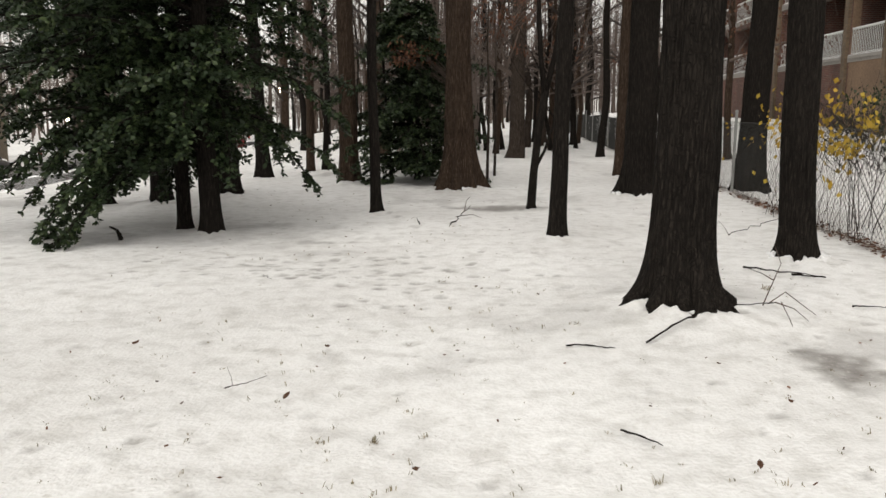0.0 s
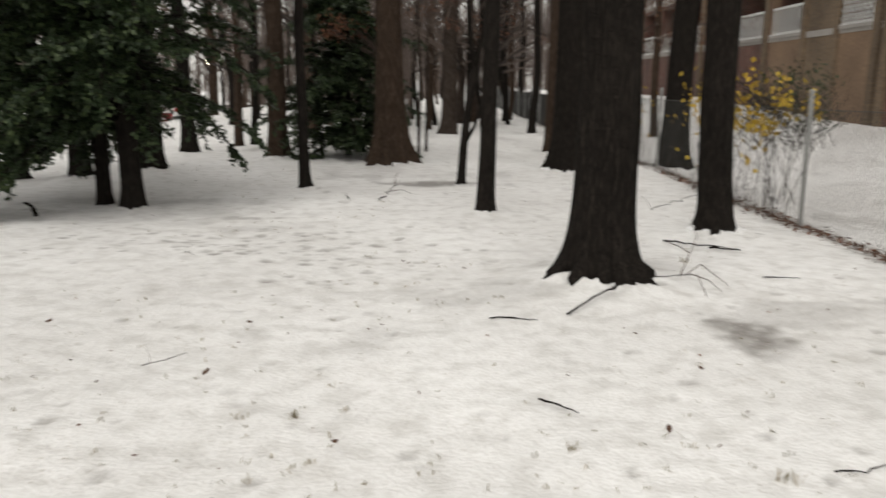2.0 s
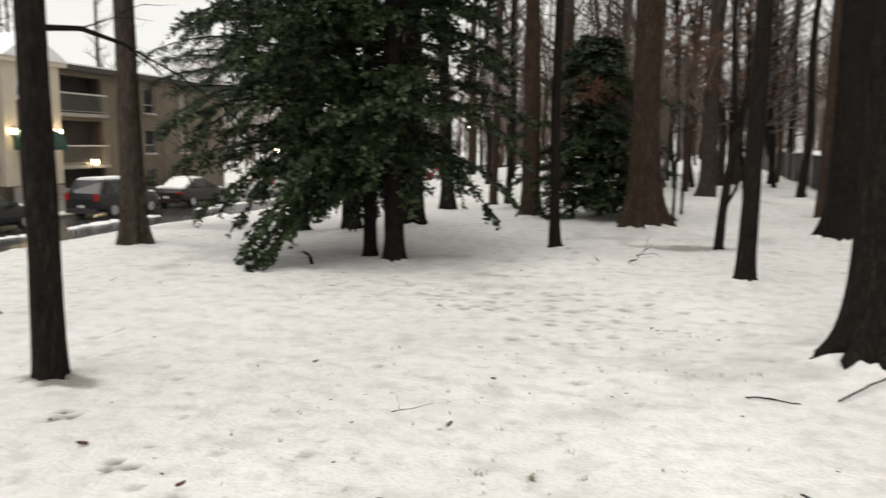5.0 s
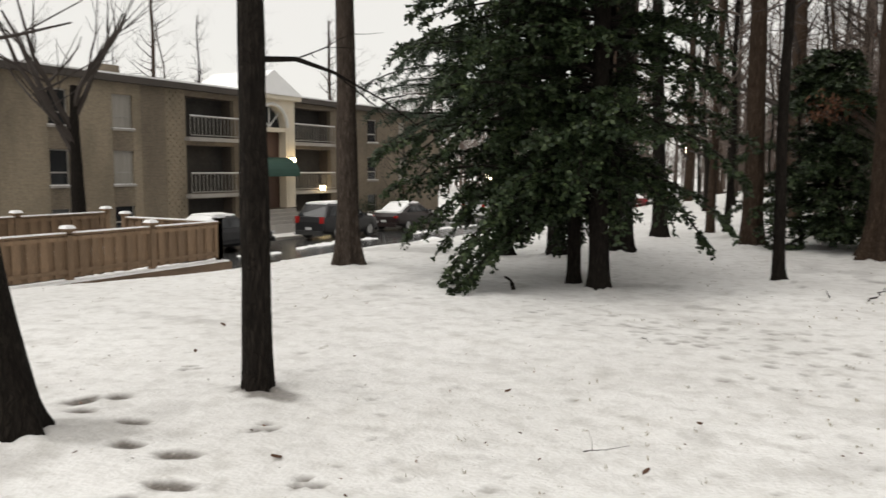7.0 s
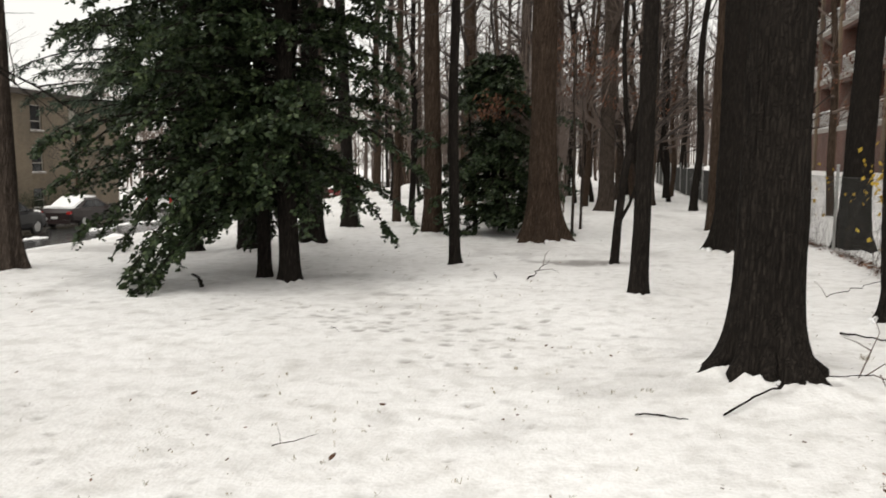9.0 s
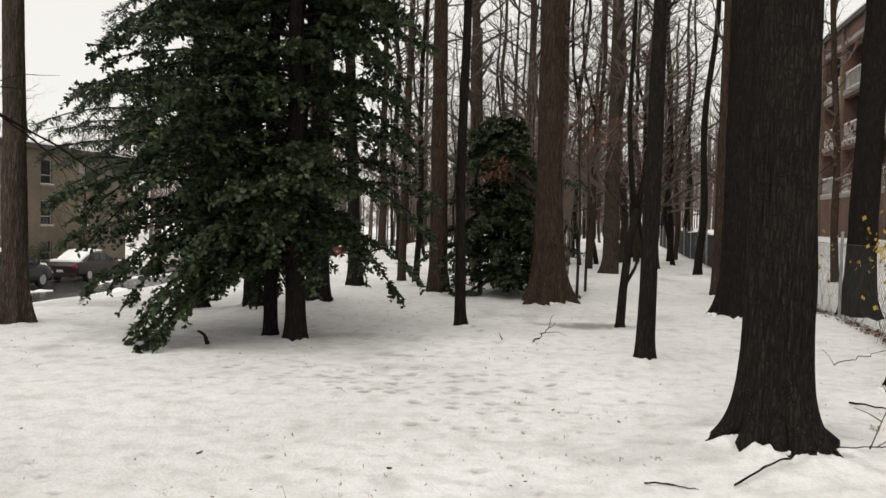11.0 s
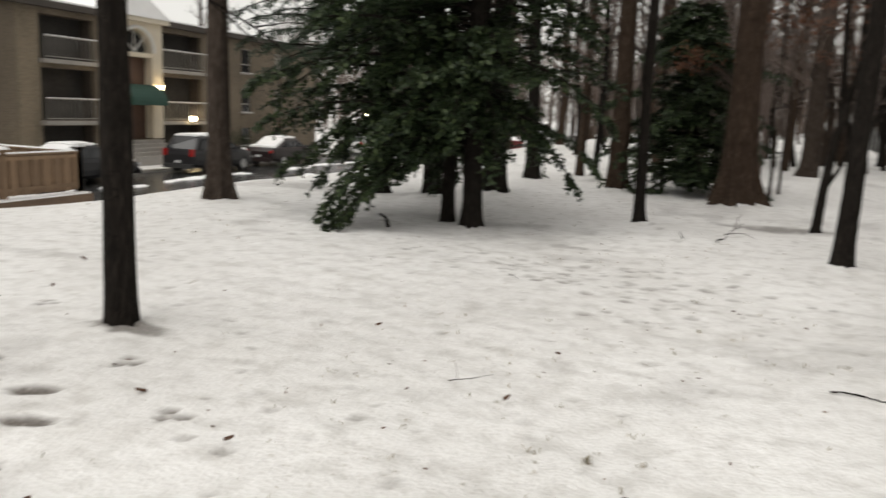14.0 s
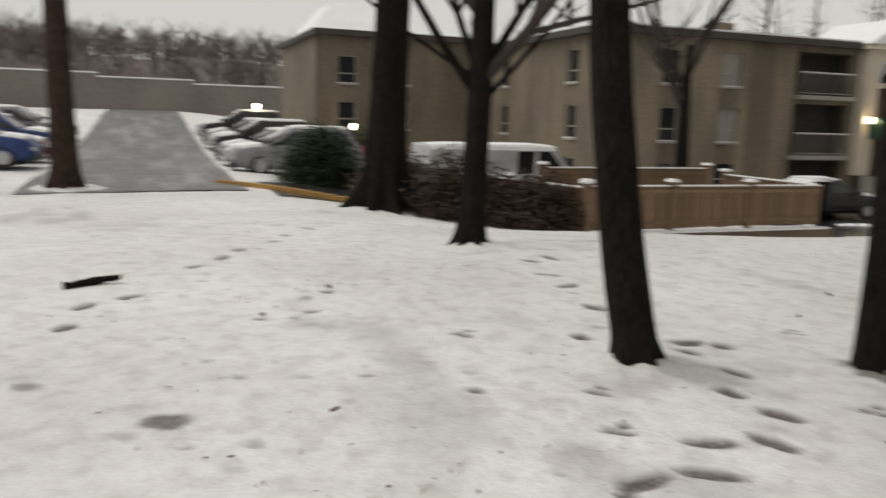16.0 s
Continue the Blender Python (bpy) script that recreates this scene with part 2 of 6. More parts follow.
def slushy_asphalt():
    """Wet asphalt with ruts, under grey slush that the wheels have thrown about."""
    m, nt, b = nodes_of("slushy_asphalt", 0.4)
    n1, n2 = noise_tex(nt, obj_vec(nt, (0.22, 1.5, 1)), 0.9, 6), noise_tex(nt, obj_vec(nt), 3.5, 6)
    c = ramp(nt, n1, [(0.36, (0.045, 0.045, 0.045)), (0.52, (0.10, 0.099, 0.097)), (0.7, (0.32, 0.315, 0.31))])
    c = mixc(nt, 0.4, c, ramp(nt, n2, [(0.4, (0.05, 0.05, 0.05)), (0.66, (0.30, 0.295, 0.29))]))
    nt.links.new(c, b.inputs["Base Color"])
    bump(nt, b, n2, 0.4, 0.03)
    return m


SLUSH_ROAD = slushy_asphalt()
KERB = mottled("concrete_kerb", (0.36, 0.34, 0.31), 0.8, 0.7, 1.2, 1, 20, 0.2)
YELLOW_KERB = mottled("yellow_painted_kerb", (0.38, 0.21, 0.05), 0.7, 0.6, 1.2, 1.5, 18, 0.2)
RUBBER = mottled("black_tyre_rubber", (0.018, 0.018, 0.018), 0.8, 0.8, 1.2, 5, 40, 0.1)
ALLOY = mottled("alloy_rim", (0.42, 0.42, 0.42), 0.35, 0.85, 1.1, 5, 40, 0, 0.8)
TRIM_BLACK = mottled("black_plastic_trim", (0.02, 0.02, 0.02), 0.5, 0.8, 1.2, 5, 40, 0)
RED_LENS = mottled("red_tail_lens", (0.28, 0.012, 0.012), 0.2, 0.8, 1.2, 5, 20, 0)
CLEAR_LENS = mottled("clear_headlight_lens", (0.5, 0.5, 0.5), 0.15, 0.8, 1.2, 5, 20, 0)
PLATE = mottled("pale_number_plate", (0.5, 0.5, 0.5), 0.5, 0.9, 1.1, 5, 20, 0)
HEDGE_BROWN = leafy("bare_brown_hedge_twig", (0.085, 0.06, 0.045), (0.13, 0.09, 0.065), 0.85)
LAMP = glow("warm_lamp_glass", (1.0, 0.80, 0.48), 22.0)
# hill colour lightened to stand in for haze
WOODS = mottled("hazed_wooded_hill", (0.15, 0.125, 0.11), 0.95, 0.5, 1.4, 0.12, 1.5, 0.6, 0, (1, 1, 0.25), 0, 0.6)
GLASS, _nt, _b = nodes_of("window_glass", 0.05)
_b.inputs["Base Color"].default_value = (0.02, 0.022, 0.024, 1)
_b.inputs["Specular IOR Level"].default_value = 0.5


def paint(name, col):
    m, nt, b = nodes_of(name, 0.38)
    b.inputs["Specular IOR Level"].default_value = 0.3
    n = noise_tex(nt, obj_vec(nt), 3.0, 5)
    nt.links.new(ramp(nt, n, [(0.3, mul(col, 0.8)), (0.7, mul(col, 1.15))]), b.inputs["Base Color"])
    b.inputs["Coat Weight"].default_value = 0.15
    return m


PAINT_BLACK = paint("black_car_paint", (0.012, 0.012, 0.014))
PAINT_BROWN = paint("dark_maroon_car_paint", (0.018, 0.011, 0.011))
PAINT_WHITE = paint("white_car_paint", (0.6, 0.6, 0.6))
PAINT_GREY = paint("silver_grey_car_paint", (0.22, 0.22, 0.23))
PAINT_BLUE = paint("blue_car_paint", (0.02, 0.045, 0.16))
PAINT_RED = paint("dark_red_car_paint", (0.11, 0.015, 0.015))

# ---- mesh building ----


class Geo:
    def __init__(self):
        self.v, self.f = [], []

    def add(self, verts, faces):
        n = len(self.v)
        self.v.extend(verts)
        self.f.extend([tuple(i + n for i in f) for f in faces])

    def box(self, a, b, taper=0.0):
        (x0, y0, z0), (x1, y1, z1) = a, b
        t = taper
        self.add([(x0, y0, z0), (x1, y0, z0), (x1, y1, z0), (x0, y1, z0), (x0 + t, y0 + t, z1), (x1 - t, y0 + t, z1), (x1 - t, y1 - t, z1), (x0 + t, y1 - t, z1)],
                 [(0, 3, 2, 1), (4, 5, 6, 7), (0, 1, 5, 4), (1, 2, 6, 5), (2, 3, 7, 6), (3, 0, 4, 7)])

    def tube(self, pts, rad, n=6, cap=True):
        pts = [Vector(p) for p in pts]
        rings = []
        for i, p in enumerate(pts):
            d = (pts[min(i + 1, len(pts) - 1)] - pts[max(i - 1, 0)]).normalized()
            a = d.cross(Vector((0.31, 0.95, 0.05)) if abs(d.y) < 0.9 else Vector((1, 0, 0))).normalized()
            b = d.cross(a)
            r = rad[i] if hasattr(rad, "__len__") else rad
            rings.append([tuple(p + r * (math.cos(q) * a + math.sin(q) * b)) for q in [2 * math.pi * k / n for k in range(n)]])
        faces = []
        for i in range(len(pts) - 1):
            for k in range(n):
                faces.append((i * n + k, i * n + (k + 1) % n, (i + 1) * n + (k + 1) % n, (i + 1) * n + k))
        if cap:
            faces.append(tuple(range(n))[::-1])
            faces.append(tuple((len(pts) - 1) * n + k for k in range(n)))
        self.add([v for r in rings for v in r], faces)

    def leaf(self, p, d, up, length, width):
        """A leaf folded along its midrib."""
        d, up = d.normalized(), up
        s = d.cross(up)
        s = s.normalized() if s.length > 1e-4 else Vector((1, 0, 0))
        n = s.cross(d)
        a, m, e = p, p + d * length * 0.5 - n * width * 0.15, p + d * length - n * length * 0.12
        w = s * width * 0.5 + n * width * 0.12
        self.add([tuple(a), tuple(m + w), tuple(e), tuple(m - w)], [(0, 1, 2), (0, 2, 3)])

    def obj(self, name, mat, parent=None, label="", smooth=False):
        me = bpy.data.meshes.new(name)
        me.from_pydata(self.v, [], self.f)
        me.materials.append(mat)
        if smooth:
            me.polygons.foreach_set("use_smooth", [True] * len(me.polygons))
        me.update()
        ob = new(name, me)
        if parent is not None:
            ob.parent = parent
        if label:
            ob["label"] = label
        return ob


def thing(name, loc, label, category, group="", kind="", rz=0.0):
    ob = new(name)
    ob.matrix_basis = pose(loc[0], loc[1], loc[2], 0, 0, rz)
    ob.empty_display_size = 0.2
    return tagged(ob, label, category, group, kind)


def ss(a, lo, hi):
    t = np.clip((np.asarray(a, dtype=float) - lo) / (hi - lo), 0, 1)
    return t * t * (3 - 2 * t)


# ---- ground ----
FENCE_X, FENCE_K = 4.35, 0.08      # the chain-link line: x = FENCE_X + FENCE_K * y


def ground_z(x, y):
    x, y = np.asarray(x, dtype=float), np.asarray(y, dtype=float)
    dip = 0.45 + 1.3 * ss(y, 2, 15)
    z = -dip * ss(-x, 7.5, 18.0)
    z = z + 1.9 * ss(-x, 30, 74) * (1 - ss(y, 8, 18))
    off = x - FENCE_X - FENCE_K * y
    z = z + ss(off, 0.2, 7.8) * (0.42 + 0.038 * np.clip(y - 17, -12, 20))
    z = z + 0.035 * np.sin(x * 0.9 + 1.3) * np.sin(y * 0.7 + 0.4) * ss(np.hypot(x, y), 5, 9)
    return z


def gz(x, y):
    return float(ground_z(x, y))


# trees beside the walk: x, y, trunk radius
TREES = dict(front=(1.885, 6.15, 0.246), right=(3.82, 8.35, 0.19), slim=(1.43, 9.77, 0.105), fork=(1.44, 12.82, 0.075), thin=(-1.06, 12.37, 0.085),
             big=(0.33, 16.3, 0.275), tall=(-2.07, 17.6, 0.195), bank=(3.60, 14.5, 0.28), bank2=(4.38, 19.6, 0.14), bank3=(5.35, 27.1, 0.13), leaner=(5.95, 15.4, 0.26),
             hollyA=(-3.07, 10.4, 0.14), hollyB=(-3.52, 10.65, 0.10), backA=(-4.92, 13.7, 0.16), backB=(-4.04, 14.8, 0.2), mid=(-4.25, 18.8, 0.16),
             street=(-7.25, 10.55, 0.17), nearL=(-3.65, 4.38, 0.105), nearM=(-4.25, 3.0, 0.145), bigL=(-17.2, 5.0, 0.43), midM=(-9.15, 3.82, 0.165), farL=(-21.8, -1.95, 0.32))
FOOTPRINTS = [(-3.21, 3.23, 0.25, 15), (-2.92, 2.91, 0.27, 11), (-3.02, 2.61, 0.27, 70), (-2.71, 2.37, 0.28, 65), (-2.75, 2.04, 0.26, 94), (-2.38, 1.88, 0.25, 57), (-3.59, 3.21, 0.2, 2), (-3.89, 3.5, 0.2, 19),
              (-4.53, 3.65, 0.2, 88), (-4.36, 3.49, 0.18, 23), (-4.4, 3.82, 0.18, 4), (-6.57, 3.78, 0.3, 120), (-7.06, 3.84, 0.25, 56), (-7.87, 4.04, 0.25, 40), (-8.0, 4.35, 0.3, 4), (-8.55, 4.58, 0.25, 45), (-5.73, 3.58, 0.2, 25), (-4.88, 2.96, 0.16, 10)]
# small tracks of a passing animal
FOOTPRINTS += [(x + dx, y + dy, 0.07, 30) for x, y in ((-3.85, 2.42), (-3.3, 2.2), (-2.65, 1.8), (-5.2, 2.1), (-3.1, 3.75), (-2.35, 3.2), (-4.6, 4.6)) for dx, dy in ((0, 0), (0.07, 0.05), (-0.03, 0.1))]
# a second trail towards the lane, and small melted spots
FOOTPRINTS += [(-6.1, -0.58, 0.24, 150), (-6.79, -0.5, 0.26, 150), (-7.02, -0.17, 0.2, 120), (-8.34, 0.43, 0.25, 150), (-8.96, 0.76, 0.25, 150), (-9.6, 1.0, 0.24, 150), (-10.48, 1.55, 0.26, 150), (-11.2, 1.8, 0.24, 150), (-12.0, 2.3, 0.24, 150)]
FOOTPRINTS += [(-6.0, 0.78, 0.09, 90), (-5.98, 1.04, 0.07, 90), (-6.12, 1.2, 0.08, 80), (-6.79, 1.48, 0.1, 20), (-4.46, 1.22, 0.06, 60), (-4.07, 1.78, 0.1, 70), (-9.49, 5.06, 0.26, 30), (-5.7, 3.57, 0.18, 30), (-4.61, 3.67, 0.22, 60)]
# bare patches; the wide faint one at (-3.6, 9.9) paints the evergreen's shade
BARE_AND_SHADE = [(2.53, 4.72, 0.3, 0.42, 0.8), (1.0, 12.9, 1.1, 0.45, 0.75), (-1.6, 9.5, 0.35, 0.12, 0.5), (-3.55, 4.32, 0.26, 0.12, 0.8), (-3.9, 3.3, 0.4, 0.25, 0.45), (-7.6, 13.6, 2.6, 0.7, 0.4),
        (3.3, 5.2, 0.9, 0.4, 0.25), (-1.2, 20.5, 2.2, 0.9, 0.45), (-6.5, 6.2, 1.2, 0.2, 0.25), (0.9, 5.9, 0.6, 0.35, 0.22), (-3.6, 9.9, 2.6, 0.5, 0.22), (-4.8, -0.66, 0.09, 0.07, 0.7), (-4.09, 0.07, 0.1, 0.13, 0.9), (-6.6, 1.25, 0.12, 0.08, 0.7)]


def vnoise(x, y, s, seed):
    """Smooth value noise on arrays."""
    rng = np.random.RandomState(seed)
    tab = rng.rand(256, 256)
    a, b = x * s, y * s
    i, j = np.floor(a).astype(int), np.floor(b).astype(int)
    u, w = a - i, b - j
    u, w = u * u * (3 - 2 * u), w * w * (3 - 2 * w)
    t = lambda p, q: tab[p % 256, q % 256]
    return (t(i, j) * (1 - u) + t(i + 1, j) * u) * (1 - w) + (t(i, j + 1) * (1 - u) + t(i + 1, j + 1) * u) * w


def spaced(lo, hi, fine, first, last):
    """Coordinates with a fixed fine step between lo and hi that widens outside."""
    mid = list(np.arange(lo, hi, fine))
    out, step, p = [], fine, hi
    while p < last:
        out.append(p)
        step *= 1.055
        p += step
    left, step, p = [], fine, lo - fine
    while p > first:
        left.append(p)
        step *= 1.055
        p -= step
    return np.array(left[::-1] + mid + out + [last])


def build_ground():
    gx, gy = spaced(-8.5, 4.6, 0.04, -260, 200), spaced(-1.0, 9.0, 0.04, -70, 320)
    X, Y = np.meshgrid(gx, gy)
    Z = ground_z(X, Y)
    near = 1 - ss(np.hypot(X, Y), 14, 30)
    Z = Z + near * (0.035 * (vnoise(X, Y, 0.7, 1) - 0.5) + 0.022 * (vnoise(X, Y, 2.3, 2) - 0.5) + 0.012 * (vnoise(X, Y, 7.0, 3) - 0.5) + 0.006 * (vnoise(X, Y, 17.0, 4) - 0.5))
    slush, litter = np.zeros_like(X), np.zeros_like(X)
    for key, (x, y, r) in TREES.items():          # snow banked against the roots, thin right at the bark
        d, a = np.hypot(X - x, Y - y), np.arctan2(Y - y, X - x)
        k = min(r / 0.25, 1.3)
        Z += 0.03 * k * np.exp(-((d - r) / (r * 1.5 + 0.1)) ** 2) * (d > r * 0.5) + (0.095 if key == "front" else 0.05) * k * np.exp(-(d / (2.2 * r + 0.12)) ** 2)
        jag = 0.45 * np.sin(7 * a + x * 5) + 0.35 * np.sin(13 * a + y * 3) + 0.3 * np.sin(23 * a + x)
        Z += 0.055 * k * jag * np.exp(-((d - r * 1.35) / (r * 0.7)) ** 2)
    rng = random.Random(8)
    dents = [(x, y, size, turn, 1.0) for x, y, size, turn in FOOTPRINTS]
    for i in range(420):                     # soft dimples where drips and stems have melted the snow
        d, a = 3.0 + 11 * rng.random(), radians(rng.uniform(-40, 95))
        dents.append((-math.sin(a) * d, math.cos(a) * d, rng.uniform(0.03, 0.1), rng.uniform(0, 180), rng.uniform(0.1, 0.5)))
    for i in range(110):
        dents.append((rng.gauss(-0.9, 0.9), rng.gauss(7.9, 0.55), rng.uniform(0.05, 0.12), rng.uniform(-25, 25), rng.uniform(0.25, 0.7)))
    for x, y, size, turn, k in dents:
        i0, i1 = np.searchsorted(gy, (y - 0.45, y + 0.45))
        j0, j1 = np.searchsorted(gx, (x - 0.45, x + 0.45))
        w_ = (slice(i0, i1), slice(j0, j1))
        c, s = math.cos(radians(turn)), math.sin(radians(turn))
        along = (X[w_] - x) * c + (Y[w_] - y) * s
        u, w = along / (size * 0.55), (-(X[w_] - x) * s + (Y[w_] - y) * c) / (min(0.054, size * 0.4) + 0.009 * np.cos(along * 18))
        e = u ** 4 + w * w
        Z[w_] += k * (-0.024 * np.exp(-(e ** 2)) + 0.005 * np.exp(-((e - 2.2) / 0.9) ** 2))
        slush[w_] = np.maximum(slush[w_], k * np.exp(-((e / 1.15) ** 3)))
    # melted patches, and painted shade under the evergreen, share the slush mask
    for x, y, a, b, k in BARE_AND_SHADE:
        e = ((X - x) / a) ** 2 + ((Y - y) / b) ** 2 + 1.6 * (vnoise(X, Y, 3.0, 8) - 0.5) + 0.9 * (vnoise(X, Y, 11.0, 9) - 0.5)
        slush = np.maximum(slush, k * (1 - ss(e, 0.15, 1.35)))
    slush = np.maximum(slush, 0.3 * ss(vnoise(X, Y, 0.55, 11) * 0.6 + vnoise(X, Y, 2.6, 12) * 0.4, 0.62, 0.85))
    off = X - FENCE_X - FENCE_K * Y
    litter = np.exp(-((off - 0.02 + 0.12 * (vnoise(X, Y, 1.5, 5) - 0.5)) / 0.13) ** 2) * (Y > 1) * (Y < 60)
    n, k = X.shape
    idx = np.arange(n * k).reshape(n, k)
    faces = np.stack([idx[:-1, :-1], idx[:-1, 1:], idx[1:, 1:], idx[1:, :-1]], -1).reshape(-1, 4)
    me = bpy.data.meshes.new("ground")
    me.from_pydata(np.stack([X, Y, Z], -1).reshape(-1, 3), [], faces)
    me.polygons.foreach_set("use_smooth", np.ones(len(faces), dtype=bool))
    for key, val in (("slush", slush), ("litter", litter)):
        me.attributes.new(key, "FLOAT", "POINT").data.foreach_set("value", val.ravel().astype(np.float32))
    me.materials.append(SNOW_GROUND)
    tagged(new("ground", me), "thin wet snow over lawn, with footprints and bare patches", "snow", kind="structure")


build_ground()


def strip(name, mat, x_of, ys, lift, label, category):
    """A ribbon laid over the ground: x_of(y) gives its two edges."""
    v, f = [], []
    for y in ys:
        a, b = x_of(y)
        for q in range(9):
            x = a + (b - a) * q / 8
            v.append((x, y, gz(x, y) + lift))
    for i in range(len(ys) - 1):
        for q in range(8):
            j = i * 9 + q
            f.append((j, j + 1, j + 10, j + 9))
    g = Geo()
    g.add(v, f)
    return tagged(g.obj(name, mat, smooth=True), label, category, kind="structure")


strip("road", ASPHALT, lambda y: (-24.0, -17.6 if y > 7 else -17.6 - (7 - y) * 0.5), list(np.arange(3.0, 130, 1.5)), 0.03, "wet dark asphalt street with slush at its edges", "road")
# slushy lane that leads off between two rows of parked cars
lane = Geo()
for i in range(48):
    x = -20.6 - i * 1.1
    for q in range(7):
        y = -3.0 + q * 0.9
        lane.v.append((x, y, gz(x, y) + 0.03))
for i in range(47):
    for q in range(6):
        j = i * 7 + q
        lane.f.append((j, j + 1, j + 8, j + 7))
tagged(lane.obj("lane", SLUSH_ROAD, smooth=True), "slush-covered asphalt lane between parked cars", "road", kind="structure")

# ---- trees ----


def trunk_mesh(r, height, lean=(0, 0), flare=0.9, roots=6, bow=0.0, n=28, seed=1, ridged=0.03, step=0.12, spread=0.22, bend=(0, 0)):
    rng = random.Random(seed)
    zs = [-0.15, -0.05]
    z = 0.0
    while z < height:
        zs.append(z)
        z += step * (0.35 if z < 0.5 else 1.0 if z < 4 else 4.0)
    zs.append(height)
    ang = [2 * math.pi * (k + rng.uniform(-0.3, 0.3)) / roots for k in range(roots)]
    amp = [rng.uniform(0.5, 1.2) for _ in ang]
    g = Geo()
    for z in zs:
        zz = max(z, 0)
        t = zz / height
        cx = lean[0] * zz + bow * math.sin(zz * 0.9 + seed) * min(zz, 2) * 0.5
        cy = lean[1] * zz + bend[1] * math.sin(min(zz * 1.15, math.pi))
        cx += bend[0] * math.sin(min(zz * 1.15, math.pi))
        base = r * (1 - 0.62 * t) * (1 + flare * 0.13 * math.exp(-zz / (spread * 1.8)))
        for k in range(n):
            a = 2 * math.pi * k / n
            lobe = sum(m * max(0, math.cos((a - b + math.pi) % (2 * math.pi) - math.pi)) ** 40 for b, m in zip(ang, amp))
            rr = base + r * flare * lobe * math.exp(-zz / spread)
            rr += r * ridged * 2.2 * (abs(noise.noise((math.cos(a) * r * 26, math.sin(a) * r * 26, zz * 1.1 + seed * 7))) * 2 - 0.5)
            rr += r * 0.05 * noise.noise((math.cos(a) * 1.5, math.sin(a) * 1.5, zz * 0.8 + seed))
            g.v.append((cx + rr * math.cos(a), cy + rr * math.sin(a), z))
    m = len(zs)
    for i in range(m - 1):
        for k in range(n):
            g.f.append((i * n + k, i * n + (k + 1) % n, (i + 1) * n + (k + 1) % n, (i + 1) * n + k))
    g.f.append(tuple((m - 1) * n + k for k in range(n)))
    return g


def grow(g, rng, p, d, length, r, depth, sides=5, up=0.12, tips=None, wild=0.35, kids=3):
    """A limb that bends, with side limbs down to twigs."""
    pts, rad = [p], [r]
    steps = 5 if depth > 1 else 4 if depth else 2
    for i in range(steps):
        d = (d + Vector((rng.uniform(-wild, wild), rng.uniform(-wild, wild), rng.uniform(-wild, wild) * 0.7 + up)) * 0.5).normalized()
        p = p + d * length / steps
        pts.append(p)
        rad.append(r * (1 - 0.75 * (i + 1) / steps))
    g.tube(pts, rad, sides if depth > 0 else 3, cap=False)
    if tips is not None and depth <= 1:
        tips.append((pts[-1], d))
    if depth > 0:
        for _ in range(kids + (depth > 1)):
            i = rng.randint(1, steps)
            side = Vector((rng.uniform(-1, 1), rng.uniform(-1, 1), rng.uniform(-0.3, 0.7))).normalized()
            grow(g, rng, pts[i], (d * 0.55 + side * 0.75).normalized(), length * rng.uniform(0.45, 0.7), max(rad[i] * 0.6, 0.004), depth - 1, sides - 1 if sides > 3 else 3, up, tips, wild, kids)


def tree(key, height, mat, label, lean=(0, 0), flare=0.9, roots=6, bow=0.0, limbs=7, first=5.0, reach=2.6, seed=1, n=28, ridged=0.03, depth=2, name="bare_tree", spread=0.22, step=0.12, thick=0.34, steep=0.55, bend=(0, 0)):
    x, y, r = TREES[key]
    t = thing(name, (x, y, gz(x, y)), label, "tree", "trees of the grove")
    trunk_mesh(r, height, lean, flare, roots, bow, n, seed, ridged, step, spread, bend).obj("trunk", mat, t, smooth=True)
    rng = random.Random(seed * 13)
    for i in range(7 if r > 0.16 and flare >= 0.7 else 0):       # surface roots that run out under the snow
        a = 2 * math.pi * (i + rng.uniform(-0.3, 0.3)) / 7
        k = rng.uniform(0.65, 0.95)
        if r < 0.2 or i == 4:
            continue
        g = Geo()
        q = [Vector((math.cos(a + w) * r * d, math.sin(a + w) * r * d, z)) for d, z, w in ((0.7, 0.25, 0), (0.95, 0.13, 0.03), (1.5 * k, 0.06, 0.07), (1.8 * k, 0.02, 0.1), (2.15 * k, -0.03, 0.16), (2.5 * k, -0.1, 0.2))]
        g.tube(q, [r * m for m in (0.3, 0.29, 0.24, 0.18, 0.13, 0.07)], 10)
        g.obj("root", mat, t, smooth=True)
    for i in range(limbs):
        z = first + (height - first) * (i + rng.random() * 0.6) / limbs
        a = rng.uniform(0, 2 * math.pi)
        g = Geo()
        p = Vector((lean[0] * z, lean[1] * z, z))
        grow(g, rng, p, Vector((math.cos(a), math.sin(a), steep)).normalized(), reach * (1.15 - 0.6 * (z - first) / max(height - first, 1)), r * thick * (1.1 - 0.7 * z / height), depth)
        g.obj("limb", TWIG, t)
    return t


